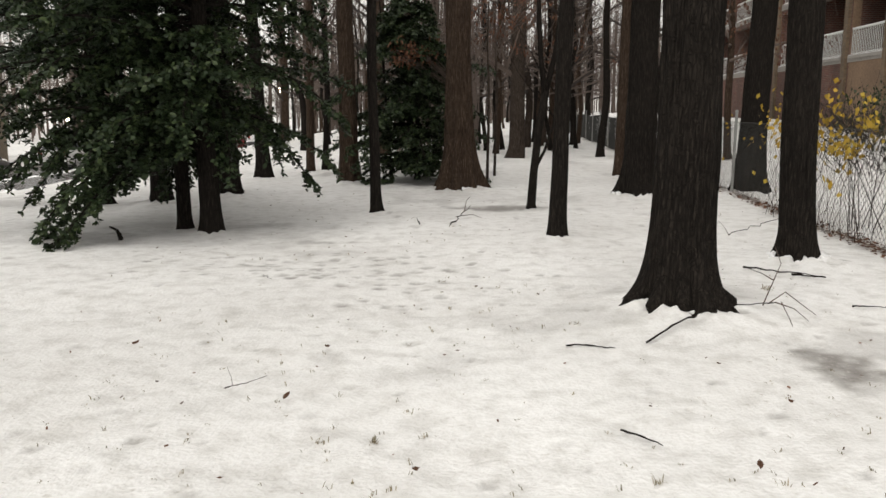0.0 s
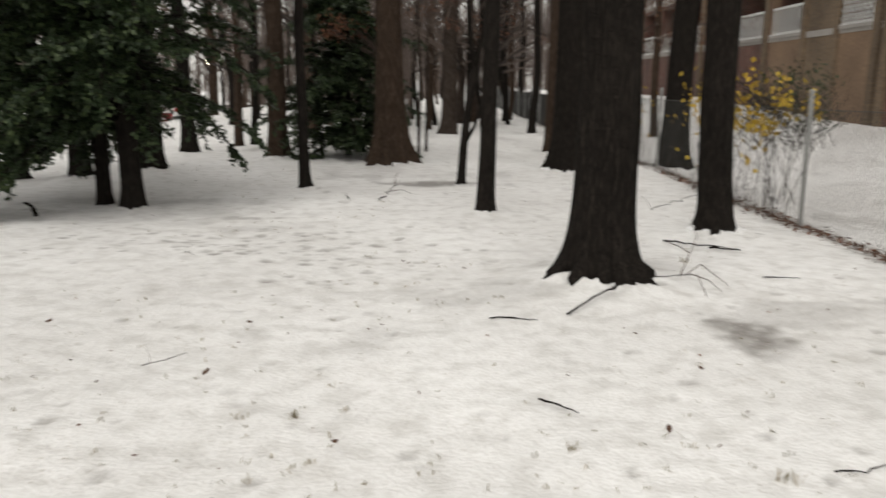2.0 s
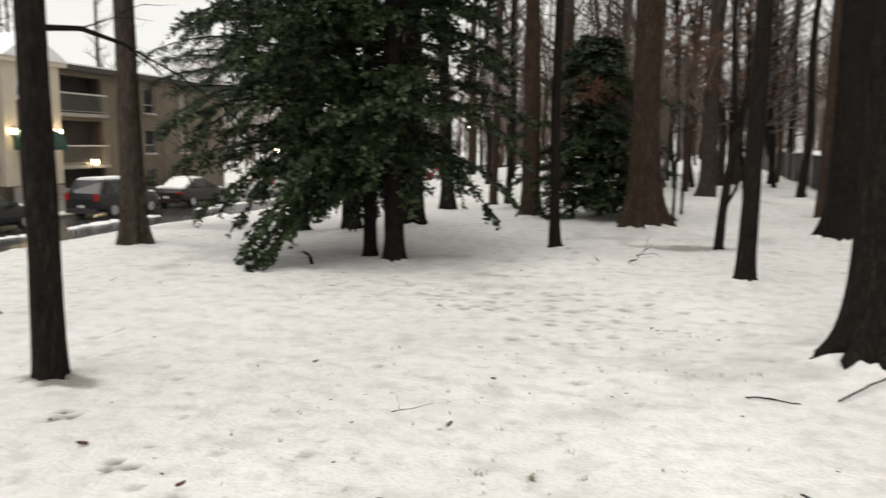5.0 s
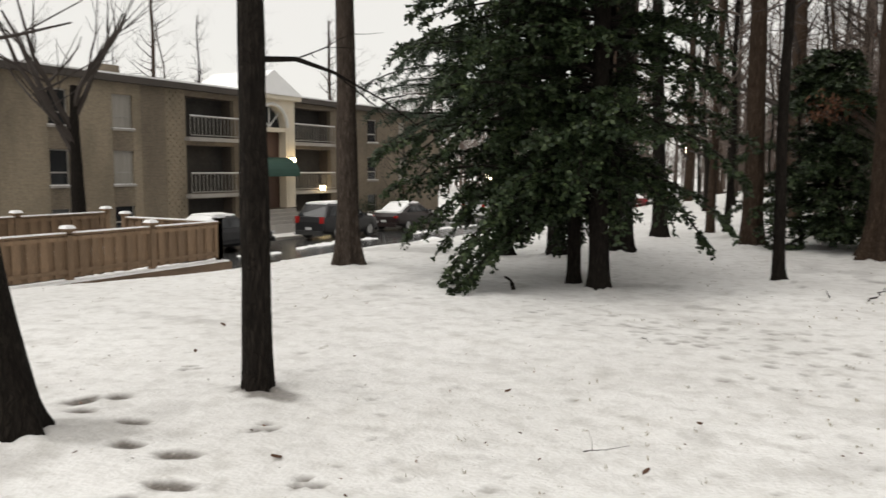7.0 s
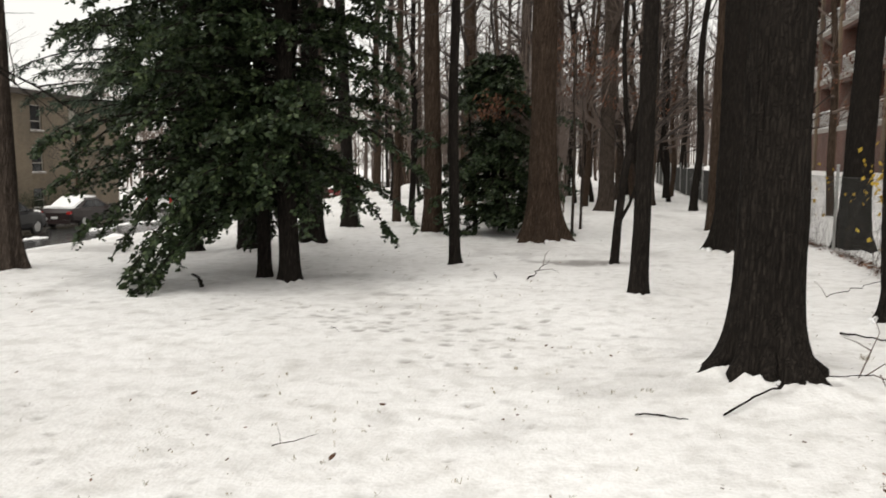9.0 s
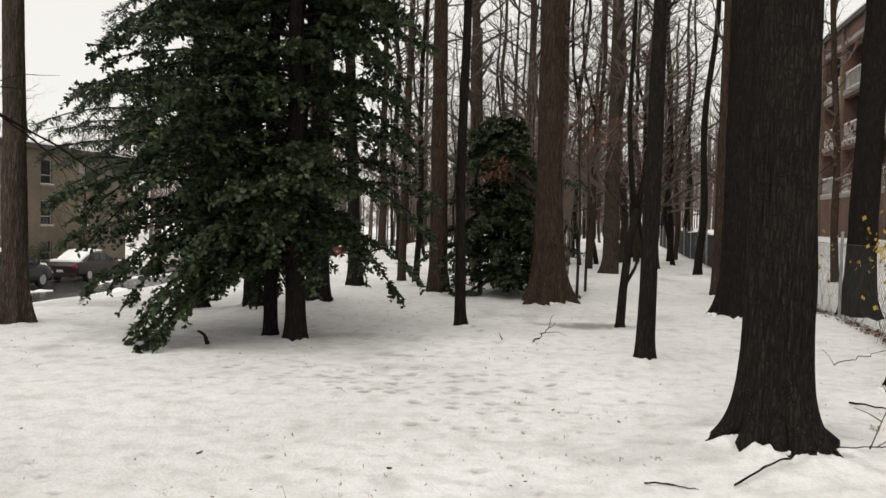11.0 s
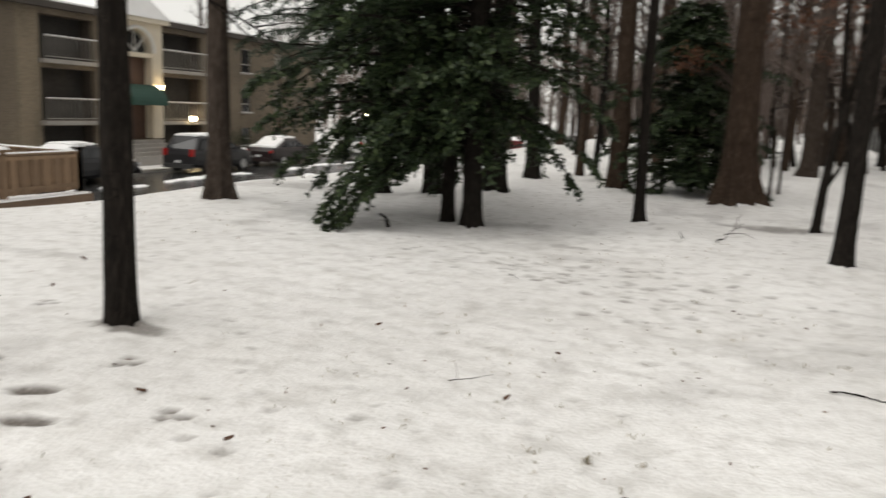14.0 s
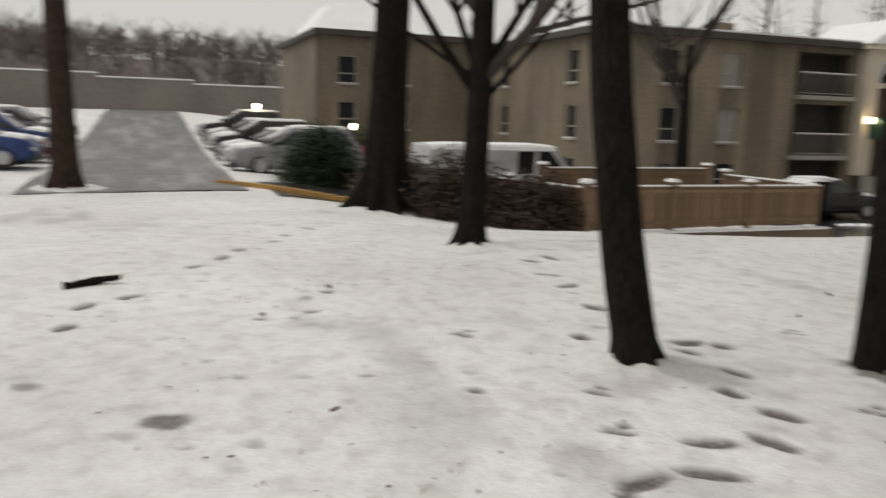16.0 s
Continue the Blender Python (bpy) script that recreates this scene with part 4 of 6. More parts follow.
# wooded hill above the retaining wall
hill = Geo()
hx = list(range(0, 64))
for i in hx:
    for j in range(12):
        y = -70 + i * 2.0
        x = -78 - j * 5
        z = 1.5 + 7.5 * (1 - math.exp(-j / 3.4)) + 0.9 * noise.noise((i * 0.2, j * 0.4, 3))
        hill.v.append((x, y, z))
for i in hx[:-1]:
    for j in range(11):
        q = i * 12 + j
        hill.f.append((q, q + 1, q + 13, q + 12))
tagged(hill.obj("hill", WOODS, smooth=True), "brown leafy slope behind the retaining wall", "hill", kind="structure")
# hillside trees, their haze painted in by the pale twig colour
g = Geo()
for i in range(800):
    j = rng.uniform(0, 11)
    x, y = -78 - j * 5, rng.uniform(-66, 52)
    z = 1.0 + 7.5 * (1 - math.exp(-j / 3.4))
    h = rng.uniform(2.5, 4.5)
    g.tube([(x, y, z), (x, y + rng.uniform(-0.5, 0.5), z + h)], [0.13, 0.03], 3, cap=False)
    for _ in range(16):
        b, s = rng.uniform(0, 6.28), rng.uniform(0.6, 1.9)
        p = Vector((x, y, z + h * rng.uniform(0.2, 1)))
        e = p + Vector((math.cos(b) * s, math.sin(b) * s, s))
        g.tube([tuple(p), tuple(e)], [0.06, 0.02], 3, cap=False)
tagged(g.obj("hillside_woods", TWIG_HAZE), "dense grey bare trees on the hillside", "woods", kind="stuff")

# ---- chain-link fence ----


def fence_at(y, off=0.0):
    x = FENCE_X + FENCE_K * y + off
    return x, y, gz(x, y)


fence = thing("chain_link_fence", fence_at(2.45), "galvanised chain-link fence on slim posts, grown with vines", "fence")
FO = Vector(fence_at(2.45))
for k in range(20):
    y = 2.45 + 3.18 * k
    x, y, z = fence_at(y)
    p = Vector((x, y, z)) - FO
    g = Geo()
    tilt = 0.02 * math.sin(k * 2.3)
    g.tube([(p.x, p.y, p.z - 0.2), (p.x + tilt, p.y, p.z + 1.56)], 0.027, 10)
    g.tube([(p.x + tilt, p.y, p.z + 1.56), (p.x + tilt, p.y, p.z + 1.585), (p.x + tilt, p.y, p.z + 1.60)], [0.034, 0.034, 0.012], 10)
    g.obj("post", STEEL, fence, smooth=False)


def mesh_panel(y0, y1, pitch, thick):
    g = Geo()
    n = int((y1 - y0) / pitch)
    rows = int(1.36 / pitch)
    for i in range(n):
        pts = []
        for j in range(rows + 1):
            sway = 0.5 * pitch * (1 if (i + j) % 2 else -1)
            y = y0 + (i + 0.5) * pitch + sway
            x, _, z = fence_at(y, 0.03 + 0.025 * math.sin(y * 1.7) * math.sin(j * 0.12))
            pts.append(Vector((x + (0.004 if (i + j) % 2 else -0.004), y, z + 0.02 + j * pitch)) - FO)
        g.tube(pts, thick, 3, cap=False)
    return g


for k in range(5):
    mesh_panel(2.45 + 3.18 * k, 2.45 + 3.18 * (k + 1), 0.05, 0.0028).obj("wire_mesh", WIRE, fence)
for k in range(5, 19):
    mesh_panel(2.45 + 3.18 * k, 2.45 + 3.18 * (k + 1), 0.062, 0.0055).obj("wire_mesh", WIRE, fence)
g = Geo()
g.tube([Vector(fence_at(y, 0.03)) + Vector((0, 0, 1.37)) - FO for y in np.arange(2.45, 62.8, 1.06)], 0.004, 4)
g.obj("tension_wire", WIRE, fence)

# vines with yellow leaves on the fence
rng = random.Random(12)
for y0, y1, n, top, nl in ((9.3, 12.4, 46, 1.9, 12), (14.0, 17.5, 26, 1.7, 5), (3.6, 4.6, 5, 1.5, 0)):
    x, y, z = fence_at(y0)
    t = thing("vine", (x, y, z), "tangled vine with yellow autumn leaves climbing the fence" if nl else "dark bare vine stems on the fence", "vine", "vines")
    stems, leaves = Geo(), Geo()
    for i in range(n):
        p = Vector((rng.uniform(-0.08, 0.12), rng.uniform(0, y1 - y0), 0.0))
        d = Vector((0, rng.uniform(-0.5, 0.5), 1)).normalized()
        pts = [p]
        hgt = rng.uniform(0.8, top)
        for k in range(9):
            d = (d + Vector((rng.uniform(-0.25, 0.25), rng.uniform(-0.6, 0.6), rng.uniform(-0.25, 0.35)))).normalized()
            p = p + d * hgt / 8
            p.x = max(min(p.x, 0.35), -0.22)
            p.z = min(p.z, top + 0.2)
            pts.append(p)
        stems.tube(pts, [0.0045 * (1 - 0.09 * k) for k in range(10)], 3, cap=False)
        for q in pts[4:]:
            if q.z > 1.1 and rng.random() < 0.7:
                spray(leaves, rng, q, Vector((0, 0, -1)), rng.randint(5, 10) if nl > 6 else 1, 0.08, 0.06, 0.1)
            elif rng.random() < 0.12 and nl:
                spray(leaves, rng, q, Vector((0, 0, -1)), 1, 0.1, 0.07, 0.05)
    stems.obj("stem", TWIG, t)
    if nl:
        leaves.obj("foliage", LEAF_YELLOW, t, "yellow leaves")
# brown tangle on the top of the fence
t = thing("shrub", (5.6, 10.7, gz(5.6, 10.7)), "brown leafless shrub behind the fence", "shrub")
g = Geo()
for i in range(130):
    p = Vector((rng.uniform(-0.2, 0.5), rng.uniform(-1.0, 1.0), rng.uniform(0.7, 1.3)))
    grow(g, rng, p, Vector((rng.uniform(-1, 0.6), rng.uniform(-1, 1), 0.8)).normalized(), 0.6, 0.006, 1, 3, 0.0)
for i in range(8):
    g.tube([(rng.uniform(0, 0.4), rng.uniform(-0.6, 0.6), -0.03), (rng.uniform(0, 0.4), rng.uniform(-0.8, 0.8), 1.2)], [0.007, 0.004], 4)
g.obj("branch", TWIG, t)
g = Geo()
for i in range(90):
    spray(g, rng, Vector((rng.uniform(-0.2, 0.5), rng.uniform(-1.0, 1.0), rng.uniform(1.1, 1.9))), Vector((0, 0, -1)), 6, 0.06, 0.03, 0.09)
g.obj("foliage", LEAF_OLIVE, t)

# ---- buildings ----


def facade(g, place, u0, u1, z0, z1, holes, depth=0.25):
    """A wall face with openings that have reveals. place(u, w, z): w runs outward."""
    us = sorted({u0, u1, *[h[0] for h in holes], *[h[1] for h in holes]})
    zs = sorted({z0, z1, *[h[2] for h in holes], *[h[3] for h in holes]})
    for a, b in zip(us, us[1:]):
        for c, d in zip(zs, zs[1:]):
            if not any(h[0] <= a and b <= h[1] and h[2] <= c and d <= h[3] for h in holes):
                g.add([place(a, 0, c), place(b, 0, c), place(b, 0, d), place(a, 0, d)], [(0, 1, 2, 3)])
                g.add([place(a, -depth, c), place(b, -depth, c), place(b, -depth, d), place(a, -depth, d)], [(3, 2, 1, 0)])
    for a, b, c, d in holes:
        q = [(a, c), (b, c), (b, d), (a, d)]
        for i in range(4):
            (p, r), (s, t2) = q[i], q[(i + 1) % 4]
            g.add([place(p, 0, r), place(s, 0, t2), place(s, -depth, t2), place(p, -depth, r)], [(0, 1, 2, 3)])


def ubox(g, place, u0, u1, w0, w1, z0, z1):
    a, b = place(u0, w0, z0), place(u1, w1, z1)
    g.box([min(p, q) for p, q in zip(a, b)], [max(p, q) for p, q in zip(a, b)])


def window(parent, place, a, b, c, d, sash=True, curtain=False):
    """A window set in an opening: frame, meeting rail, panes, sill with snow."""
    f = Geo()
    t = 0.055
    for u0, u1, z0, z1 in ((a, b, c, c + t), (a, b, d - t, d), (a, a + t, c + t, d - t), (b - t, b, c + t, d - t)):
        ubox(f, place, u0, u1, -0.16, -0.1, z0, z1)
    if sash:
        m = c + (d - c) * 0.36
        ubox(f, place, a + t, b - t, -0.15, -0.09, m - 0.03, m + 0.03)
    w = f.obj("window", GREY_PAINT, parent)
    p = Geo()
    ubox(p, place, a + t, b - t, -0.14, -0.13, c + t, d - t)
    p.obj("pane", CURTAIN if curtain else GLASS, w)
    s = Geo()
    ubox(s, place, a - 0.06, b + 0.06, -0.08, 0.09, c - 0.09, c)
    s.obj("sill", CONCRETE, w)
    s = Geo()
    ubox(s, place, a - 0.05, b + 0.05, -0.07, 0.08, c + 0.002, c + 0.028)
    s.obj("snow", SNOW, w)


def rail(parent, place, a, b, w, z, h=0.98, step=0.12, lattice=False, mat=None):
    """A balcony rail: two bars, balusters and snow on the top bar."""
    r = Geo()
    ubox(r, place, a, b, w - 0.025, w + 0.025, z + h - 0.05, z + h)
    ubox(r, place, a, b, w - 0.02, w + 0.02, z + 0.08, z + 0.12)
    mat = mat or WHITE_PAINT
    bars = r.obj("railing", mat, parent)
    n = int((b - a) / step)
    g = Geo()
    for i in range(n + 1):
        u = a + (b - a) * i / n
        ubox(g, place, u - 0.011, u + 0.011, w - 0.011, w + 0.011, z + 0.12, z + h - 0.05)
        if lattice and i < n:
            m = int((h - 0.17) / step)
            for j in range(m):
                for s in (0, 1):
                    z0 = z + 0.12 + j * step
                    g.tube([place(u, w + 0.015, z0 + step * s), place(u + step, w + 0.015, z0 + step * (1 - s))], 0.016, 4)
    tagged(g.obj("baluster", mat, bars), kind="stuff")
    g = Geo()
    ubox(g, place, a, b, w - 0.03, w + 0.03, z + h, z + h + 0.03)
    g.obj("snow", SNOW, bars)


def brick_block():
    """The tall brick block behind the chain-link fence: open balconies between tan piers over a blank base."""
    y0 = 8.0
    base = thing("apartment_building", (12.4 + 0.08 * y0, y0, 0.0), "red and tan brick apartment block with open balconies", "building", rz=85.43)
    P = lambda u, w, z: (u - y0, w, z)
    top = 12.3
    floors = [3.5, 6.2, 8.9]
    bays = [(18.2, 21.0), (21.9, 24.4), (26.5, 29.5), (30.2, 33.2), (34.0, 37.0), (37.8, 40.8), (41.6, 44.6), (45.4, 48.4), (49.2, 52.2), (53.0, 56.0), (56.8, 59.8)]
    holes = [(a, b, f + 0.02, f + 2.32) for a, b in bays for f in floors]
    # base and walls by section
    sections = [(8.0, 21.45, RED_BRICK, "red brick wall"), (21.45, 24.4, BROWN_STUCCO, "stained brown rendered wall"), (24.4, 26.5, TAN_BRICK, "tan brick pier wall"), (26.5, 29.5, BROWN_STUCCO, "stained brown rendered wall"), (29.5, 62.0, RED_BRICK, "red brick wall")]
    for a, b, mat, lab in sections:
        g = Geo()
        facade(g, P, a, b, 0.0, top, [h for h in holes if h[0] >= a and h[1] <= b], 0.3)
        g.obj("wall", mat, base, lab)
    for u in (21.2, 21.75, 29.6, 33.35, 37.15, 40.95, 44.75, 48.55, 52.35, 56.15, 59.95):
        g = Geo()
        ubox(g, P, u, u + 0.32, 0.0, 0.12, 0.3, top)
        g.obj("pier", TAN_BRICK, base, "tan brick pier")
    g = Geo()
    for c in (26.6, 24.3):
        ubox(g, P, c - 0.12, c + 0.12, 0.0, 0.1, 0.3, top)
    g.obj("pier", TAN_BRICK, base, "tan brick pier")
    for f in floors + [11.6]:
        g = Geo()
        ubox(g, P, 17.8, 61.5, -1.75, 0.02, f - 0.2, f)
        g.obj("floor_slab", CONCRETE, base)
    for a, b in bays:
        for f in floors:
            g = Geo()
            ubox(g, P, a - 0.3, b + 0.3, -1.75, -1.65, f, f + 2.5)
            ubox(g, P, a - 0.12, a, -1.65, -0.3, f, f + 2.5)
            ubox(g, P, b, b + 0.12, -1.65, -0.3, f, f + 2.5)
            g.obj("recess_wall", RED_BRICK, base)
            g = Geo()
            ubox(g, P, a + 0.5, a + 2.0, -1.65, -1.6, f + 0.03, f + 2.1)
            d = g.obj("balcony_door", GLASS, base)
            g = Geo()
            for q in (a + 0.44, a + 1.22, a + 2.0):
                ubox(g, P, q, q + 0.07, -1.64, -1.57, f + 0.03, f + 2.16)
            ubox(g, P, a + 0.44, a + 2.07, -1.64, -1.57, f + 2.1, f + 2.16)
            g.obj("door_frame", WHITE_PAINT, d)
            rail(base, P, a + 0.02, b - 0.02, -0.06, f, 0.98, 0.26 if (a == 21.9 and f == 3.5) else 0.13 if b < 34 else 0.2, lattice=(a == 21.9 and f == 3.5))
            g = Geo()
            ubox(g, P, a, b, -0.02, 0.06, f - 0.08, f + 0.03)
            g.obj("balcony_edge", CONCRETE, base)
            g = Geo()
            ubox(g, P, a, b, -0.02, 0.055, f + 0.03, f + 0.05)
            g.obj("snow", SNOW, base)
    g = Geo()
    ubox(g, P, 8, 62, -14, 0.2, top, top + 0.25)
    g.obj("roof", ROOF_EDGE, base)
    g = Geo()
    ubox(g, P, 8, 62, -14, 0.22, top + 0.25, top + 0.33)
    g.obj("snow", SNOW, base)
    g = Geo()
    ubox(g, P, 8, 62, -14, -13.7, 0, top)
    ubox(g, P, 8, 8.3, -13.7, -0.3, 0, top)
    ubox(g, P, 61.7, 62, -13.7, -0.3, 0, top)
    g.obj("wall", RED_BRICK, base)
    # downpipe with its shoe
    g = Geo()
    g.tube([P(17.5, 0.11, 12.2), P(17.5, 0.11, 0.85), P(17.5, 0.2, 0.62), P(17.5, 0.45, 0.5)], 0.042, 10)
    g.obj("downpipe", GREY_PAINT, base, "white downpipe")
    for z in (2.0, 4.5, 7.0):
        g = Geo()
        ubox(g, P, 17.42, 17.58, 0.0, 0.17, z, z + 0.05)
        g.obj("pipe_bracket", WHITE_PAINT, base)


brick_block()
# splash block and a yellow stake by the downpipe
x, y = 13.0, 17.2
t = thing("splash_block", (x, y, gz(x, y)), "grey concrete splash block under the downpipe", "drain")
g = Geo()
g.box((-0.9, -0.35, -0.05), (0.5, 0.35, 0.14), 0.05)
g.obj("block", CONCRETE, t)
g = Geo()
g.box((-0.85, -0.3, 0.14), (0.45, 0.3, 0.19), 0.06)
g.obj("snow", SNOW, t)
t = thing("drain_pipe", (12.2, 17.2, gz(12.2, 17.2)), "dirty yellow corrugated drain pipe lying on the bank", "pipe")
g = Geo()
n = 30
pts = [Vector((0.9, 0.0, 0.42)).lerp(Vector((-0.55, -0.75, 0.03)), i / n) for i in range(n + 1)]
g.tube(pts, [0.036 + 0.005 * (i % 2) for i in range(n + 1)], 10)
g.obj("tube", YELLOW_KERB, t, "dull yellow ribbed tube")


def garden_block():
    """Three-storey beige apartment house across the street, with an arched entrance bay."""
    ox, oy, oz = -28.5, 17.5, -1.5
    b = thing("apartment_building", (ox, oy, oz), "beige brick garden apartment house with arched entrance", "building")
    P = lambda u, w, z: (w, u - oy, z - oz)
    top = 5.2
    wz = [(-1.2, 0.0), (0.85, 2.3), (3.25, 4.7)]
    wins = [(20.3, 21.2, c, d) for c, d in wz] + [(23.3, 24.35, c, d) for c, d in wz] + [(42.6, 43.7, c, d) for c, d in wz] + [(46.4, 47.4, c, d) for c, d in wz]
    rec = [(27.4, 30.6, c, d) for c, d in ((-1.3, 0.1), (0.35, 2.65), (3.05, 4.95))] + [(35.0, 38.7, c, d) for c, d in ((-1.3, 0.1), (0.35, 2.65), (3.05, 4.95))]
    for a, e, mat, lab in ((17.5, 24.8, BEIGE_BRICK, ""), (24.8, 26.2, BROWN_BRICK, "dark stained brick"), (27.35, 40.0, BROWN_BRICK, "brown brick balcony front"), (40.0, 52.0, BROWN_BRICK, "brown brick wing")):
        g = Geo()
        facade(g, P, a, e, -1.8, top, [h for h in wins + rec if h[0] >= a and h[1] <= e])
        g.obj("wall", mat, b, lab)
    # pierced screen wall
    g = Geo()
    ubox(g, P, 26.2, 27.35, -0.3, 0.0, -1.8, top)
    s = g.obj("screen_wall", BEIGE_BRICK, b, "patterned brick screen")
    g = Geo()
    for i in range(6):
        for j in range(42):
            if (i + j) % 2:
                ubox(g, P, 26.26 + i * 0.18, 26.36 + i * 0.18, 0.002, 0.045, -1.6 + j * 0.165, -1.5 + j * 0.165)
    tagged(g.obj("screen_brick", BEIGE_BRICK, s), kind="stuff")
    for h in wins:
        window(b, P, *h, curtain=(h[2] > 0 and h[0] in (23.3, 46.4)))
        if h[2] > 0:
            g = Geo()
            ubox(g, P, h[0], h[1], -0.2, 0.012, h[2] - 0.95, h[2] - 0.1)
            g.obj("spandrel", BROWN_BRICK, b)
    # added dark sheet that stands in for the shade behind windows and recesses
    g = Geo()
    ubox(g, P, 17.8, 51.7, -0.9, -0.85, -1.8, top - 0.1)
    g.obj("inner_wall", ROOM_SHADE, b)
    # recess linings take the darker brick, so their shade is partly painted
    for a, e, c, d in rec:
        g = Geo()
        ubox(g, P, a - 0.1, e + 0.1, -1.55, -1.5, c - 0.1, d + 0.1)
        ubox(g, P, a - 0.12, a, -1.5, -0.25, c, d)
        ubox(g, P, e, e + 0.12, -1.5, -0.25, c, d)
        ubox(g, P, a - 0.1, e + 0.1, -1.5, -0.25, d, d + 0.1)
        g.obj("recess_wall", SHADED_BRICK, b)
        if c > 0:
            g = Geo()
            ubox(g, P, a - 0.1, e + 0.1, -1.5, 0.35, c - 0.2, c - 0.02)
            sl = g.obj("balcony_slab", CONCRETE, b)
            rail(b, P, a, e, 0.3, c - 0.02, 1.0, 0.24, mat=GREY_PAINT)
            g = Geo()
            ubox(g, P, a + 0.5, a + 2.2, -1.5, -1.46, c, c + 2.0)
            d1 = g.obj("balcony_door", GLASS, b)
            g = Geo()
            for q in (a + 0.45, a + 1.32, a + 2.2):
                ubox(g, P, q, q + 0.06, -1.49, -1.43, c, c + 2.05)
            g.obj("door_frame", WHITE_PAINT, d1)
    # cornice and snowy roof
    g = Geo()
    ubox(g, P, 17.1, 52.2, -13.6, 0.4, top, top + 0.28)
    g.obj("cornice", ROOF_EDGE, b)
    g = Geo()
    ubox(g, P, 17.12, 52.2, -13.58, 0.36, top + 0.28, top + 0.36)
    g.obj("snow", SNOW, b)
    g = Geo()
    ubox(g, P, 24.8, 25.9, -3.4, -2.6, top + 0.3, top + 1.1)
    g.obj("chimney", BROWN_BRICK, b)
    # gable end that faces the lane
    Q = lambda u, w, z: (u - ox, -w + 0.0, z - oz)
    gw = [(a, a + 0.9, c, d) for a in (-31.6, -38.6) for c, d in wz]
    g = Geo()
    facade(g, Q, -42.0, -28.5, -1.8, top, gw)
    g.obj("wall", BROWN_BRICK, b, "brown brick gable wall")
    for h in gw:
        window(b, Q, *h)
    # same dark stand-in for unlit rooms behind the gable windows
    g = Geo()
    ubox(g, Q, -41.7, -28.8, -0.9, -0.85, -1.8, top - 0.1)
    g.obj("inner_wall", ROOM_SHADE, b)
    g = Geo()
    ubox(g, P, 17.5, 52, -13.6, -13.4, -1.8, top)
    ubox(g, P, 51.8, 52, -13.4, -0.25, -1.8, top)
    g.obj("wall", BROWN_BRICK, b)
    # entrance bay
    e0, e1, ew = 31.0, 34.7, 0.55
    porch = Geo()
    for a, c in ((e0, e0 + 0.75), (e1 - 0.75, e1)):
        ubox(porch, P, a, c, 0.0, ew, -0.55, 5.2)
    n = 18
    mid, rad = (e0 + e1) / 2, (e1 - e0) / 2 - 0.75
    for i in range(n):
        a0, a1 = math.pi * i / n, math.pi * (i + 1) / n
        p = [(mid + rad * math.cos(a0), 3.75 + rad * math.sin(a0)), (mid + rad * math.cos(a1), 3.75 + rad * math.sin(a1))]
        for w in (0.0, ew):
            porch.add([P(p[0][0], w, p[0][1]), P(p[1][0], w, p[1][1]), P(p[1][0], w, 5.2), P(p[0][0], w, 5.2)], [(0, 1, 2, 3)])
        porch.add([P(p[0][0], 0, p[0][1]), P(p[1][0], 0, p[1][1]), P(p[1][0], ew, p[1][1]), P(p[0][0], ew, p[0][1])], [(0, 1, 2, 3)])
    ubox(porch, P, e0 + 0.75, e1 - 0.75, 0.1, ew - 0.05, 3.5, 3.72)
    porch = porch.obj("entrance_porch", CREAM, b, "cream-painted arched entrance")
    g = Geo()
    for a in (e0, e1 - 0.75):
        for k in range(30):
            if 3.1 < k * 0.17 - 0.4 < 3.3:
                continue
            ubox(g, P, a + 0.16, a + 0.59, ew, ew + 0.03, -0.4 + k * 0.17, -0.29 + k * 0.17)
    tagged(g.obj("louvre_slat", CREAM, porch), kind="stuff")
    g = Geo()
    for i in range(n):
        a0, a1 = math.pi * i / n, math.pi * (i + 1) / n
        for q in (a0,):
            g.tube([P(mid + (rad + 0.1) * math.cos(a0), ew + 0.03, 3.75 + (rad + 0.1) * math.sin(a0)), P(mid + (rad + 0.1) * math.cos(a1), ew + 0.03, 3.75 + (rad + 0.1) * math.sin(a1))], 0.09, 6)
    for q in (0.25, 0.5, 0.75):
        g.tube([P(mid, ew - 0.2, 3.75), P(mid + rad * math.cos(math.pi * q), ew - 0.2, 3.75 + rad * math.sin(math.pi * q))], 0.035, 5)
    g.obj("arch_moulding", WHITE_PAINT, porch)
    g = Geo()
    ubox(g, P, e0 + 0.75, e1 - 0.75, 0.05, 0.1, 3.72, 5.15)
    g.obj("fanlight", GLASS, porch)
    g = Geo()
    ubox(g, P, e0 + 0.75, e1 - 0.75, 0.02, 0.06, -0.55, 3.5)
    g.obj("door_wall", mottled("dark_brown_door_wood", (0.07, 0.035, 0.022), 0.6, 0.7, 1.3, 1, 12, 0.1), porch, "dark brown entrance doors")
    g = Geo()
    v = []
    for i in range(9):
        a = math.pi / 2 * i / 8
        v += [P(e0 + 0.4, ew + 1.0 * math.sin(a), 1.15 + 1.0 * math.cos(a)), P(e1 - 0.8, ew + 1.0 * math.sin(a), 1.15 + 1.0 * math.cos(a))]
    g.add(v, [(2 * i, 2 * i + 1, 2 * i + 3, 2 * i + 2) for i in range(8)])
    for s in (0, 1):
        g.add([v[2 * i + s] for i in range(9)] + [P(e0 + 0.4 if s == 0 else e1 - 0.8, ew, 1.15)], [tuple(range(10))])
    g.obj("awning", AWNING, porch, "dark green rounded canvas awning")
    # pediment roof with snow
    g = Geo()
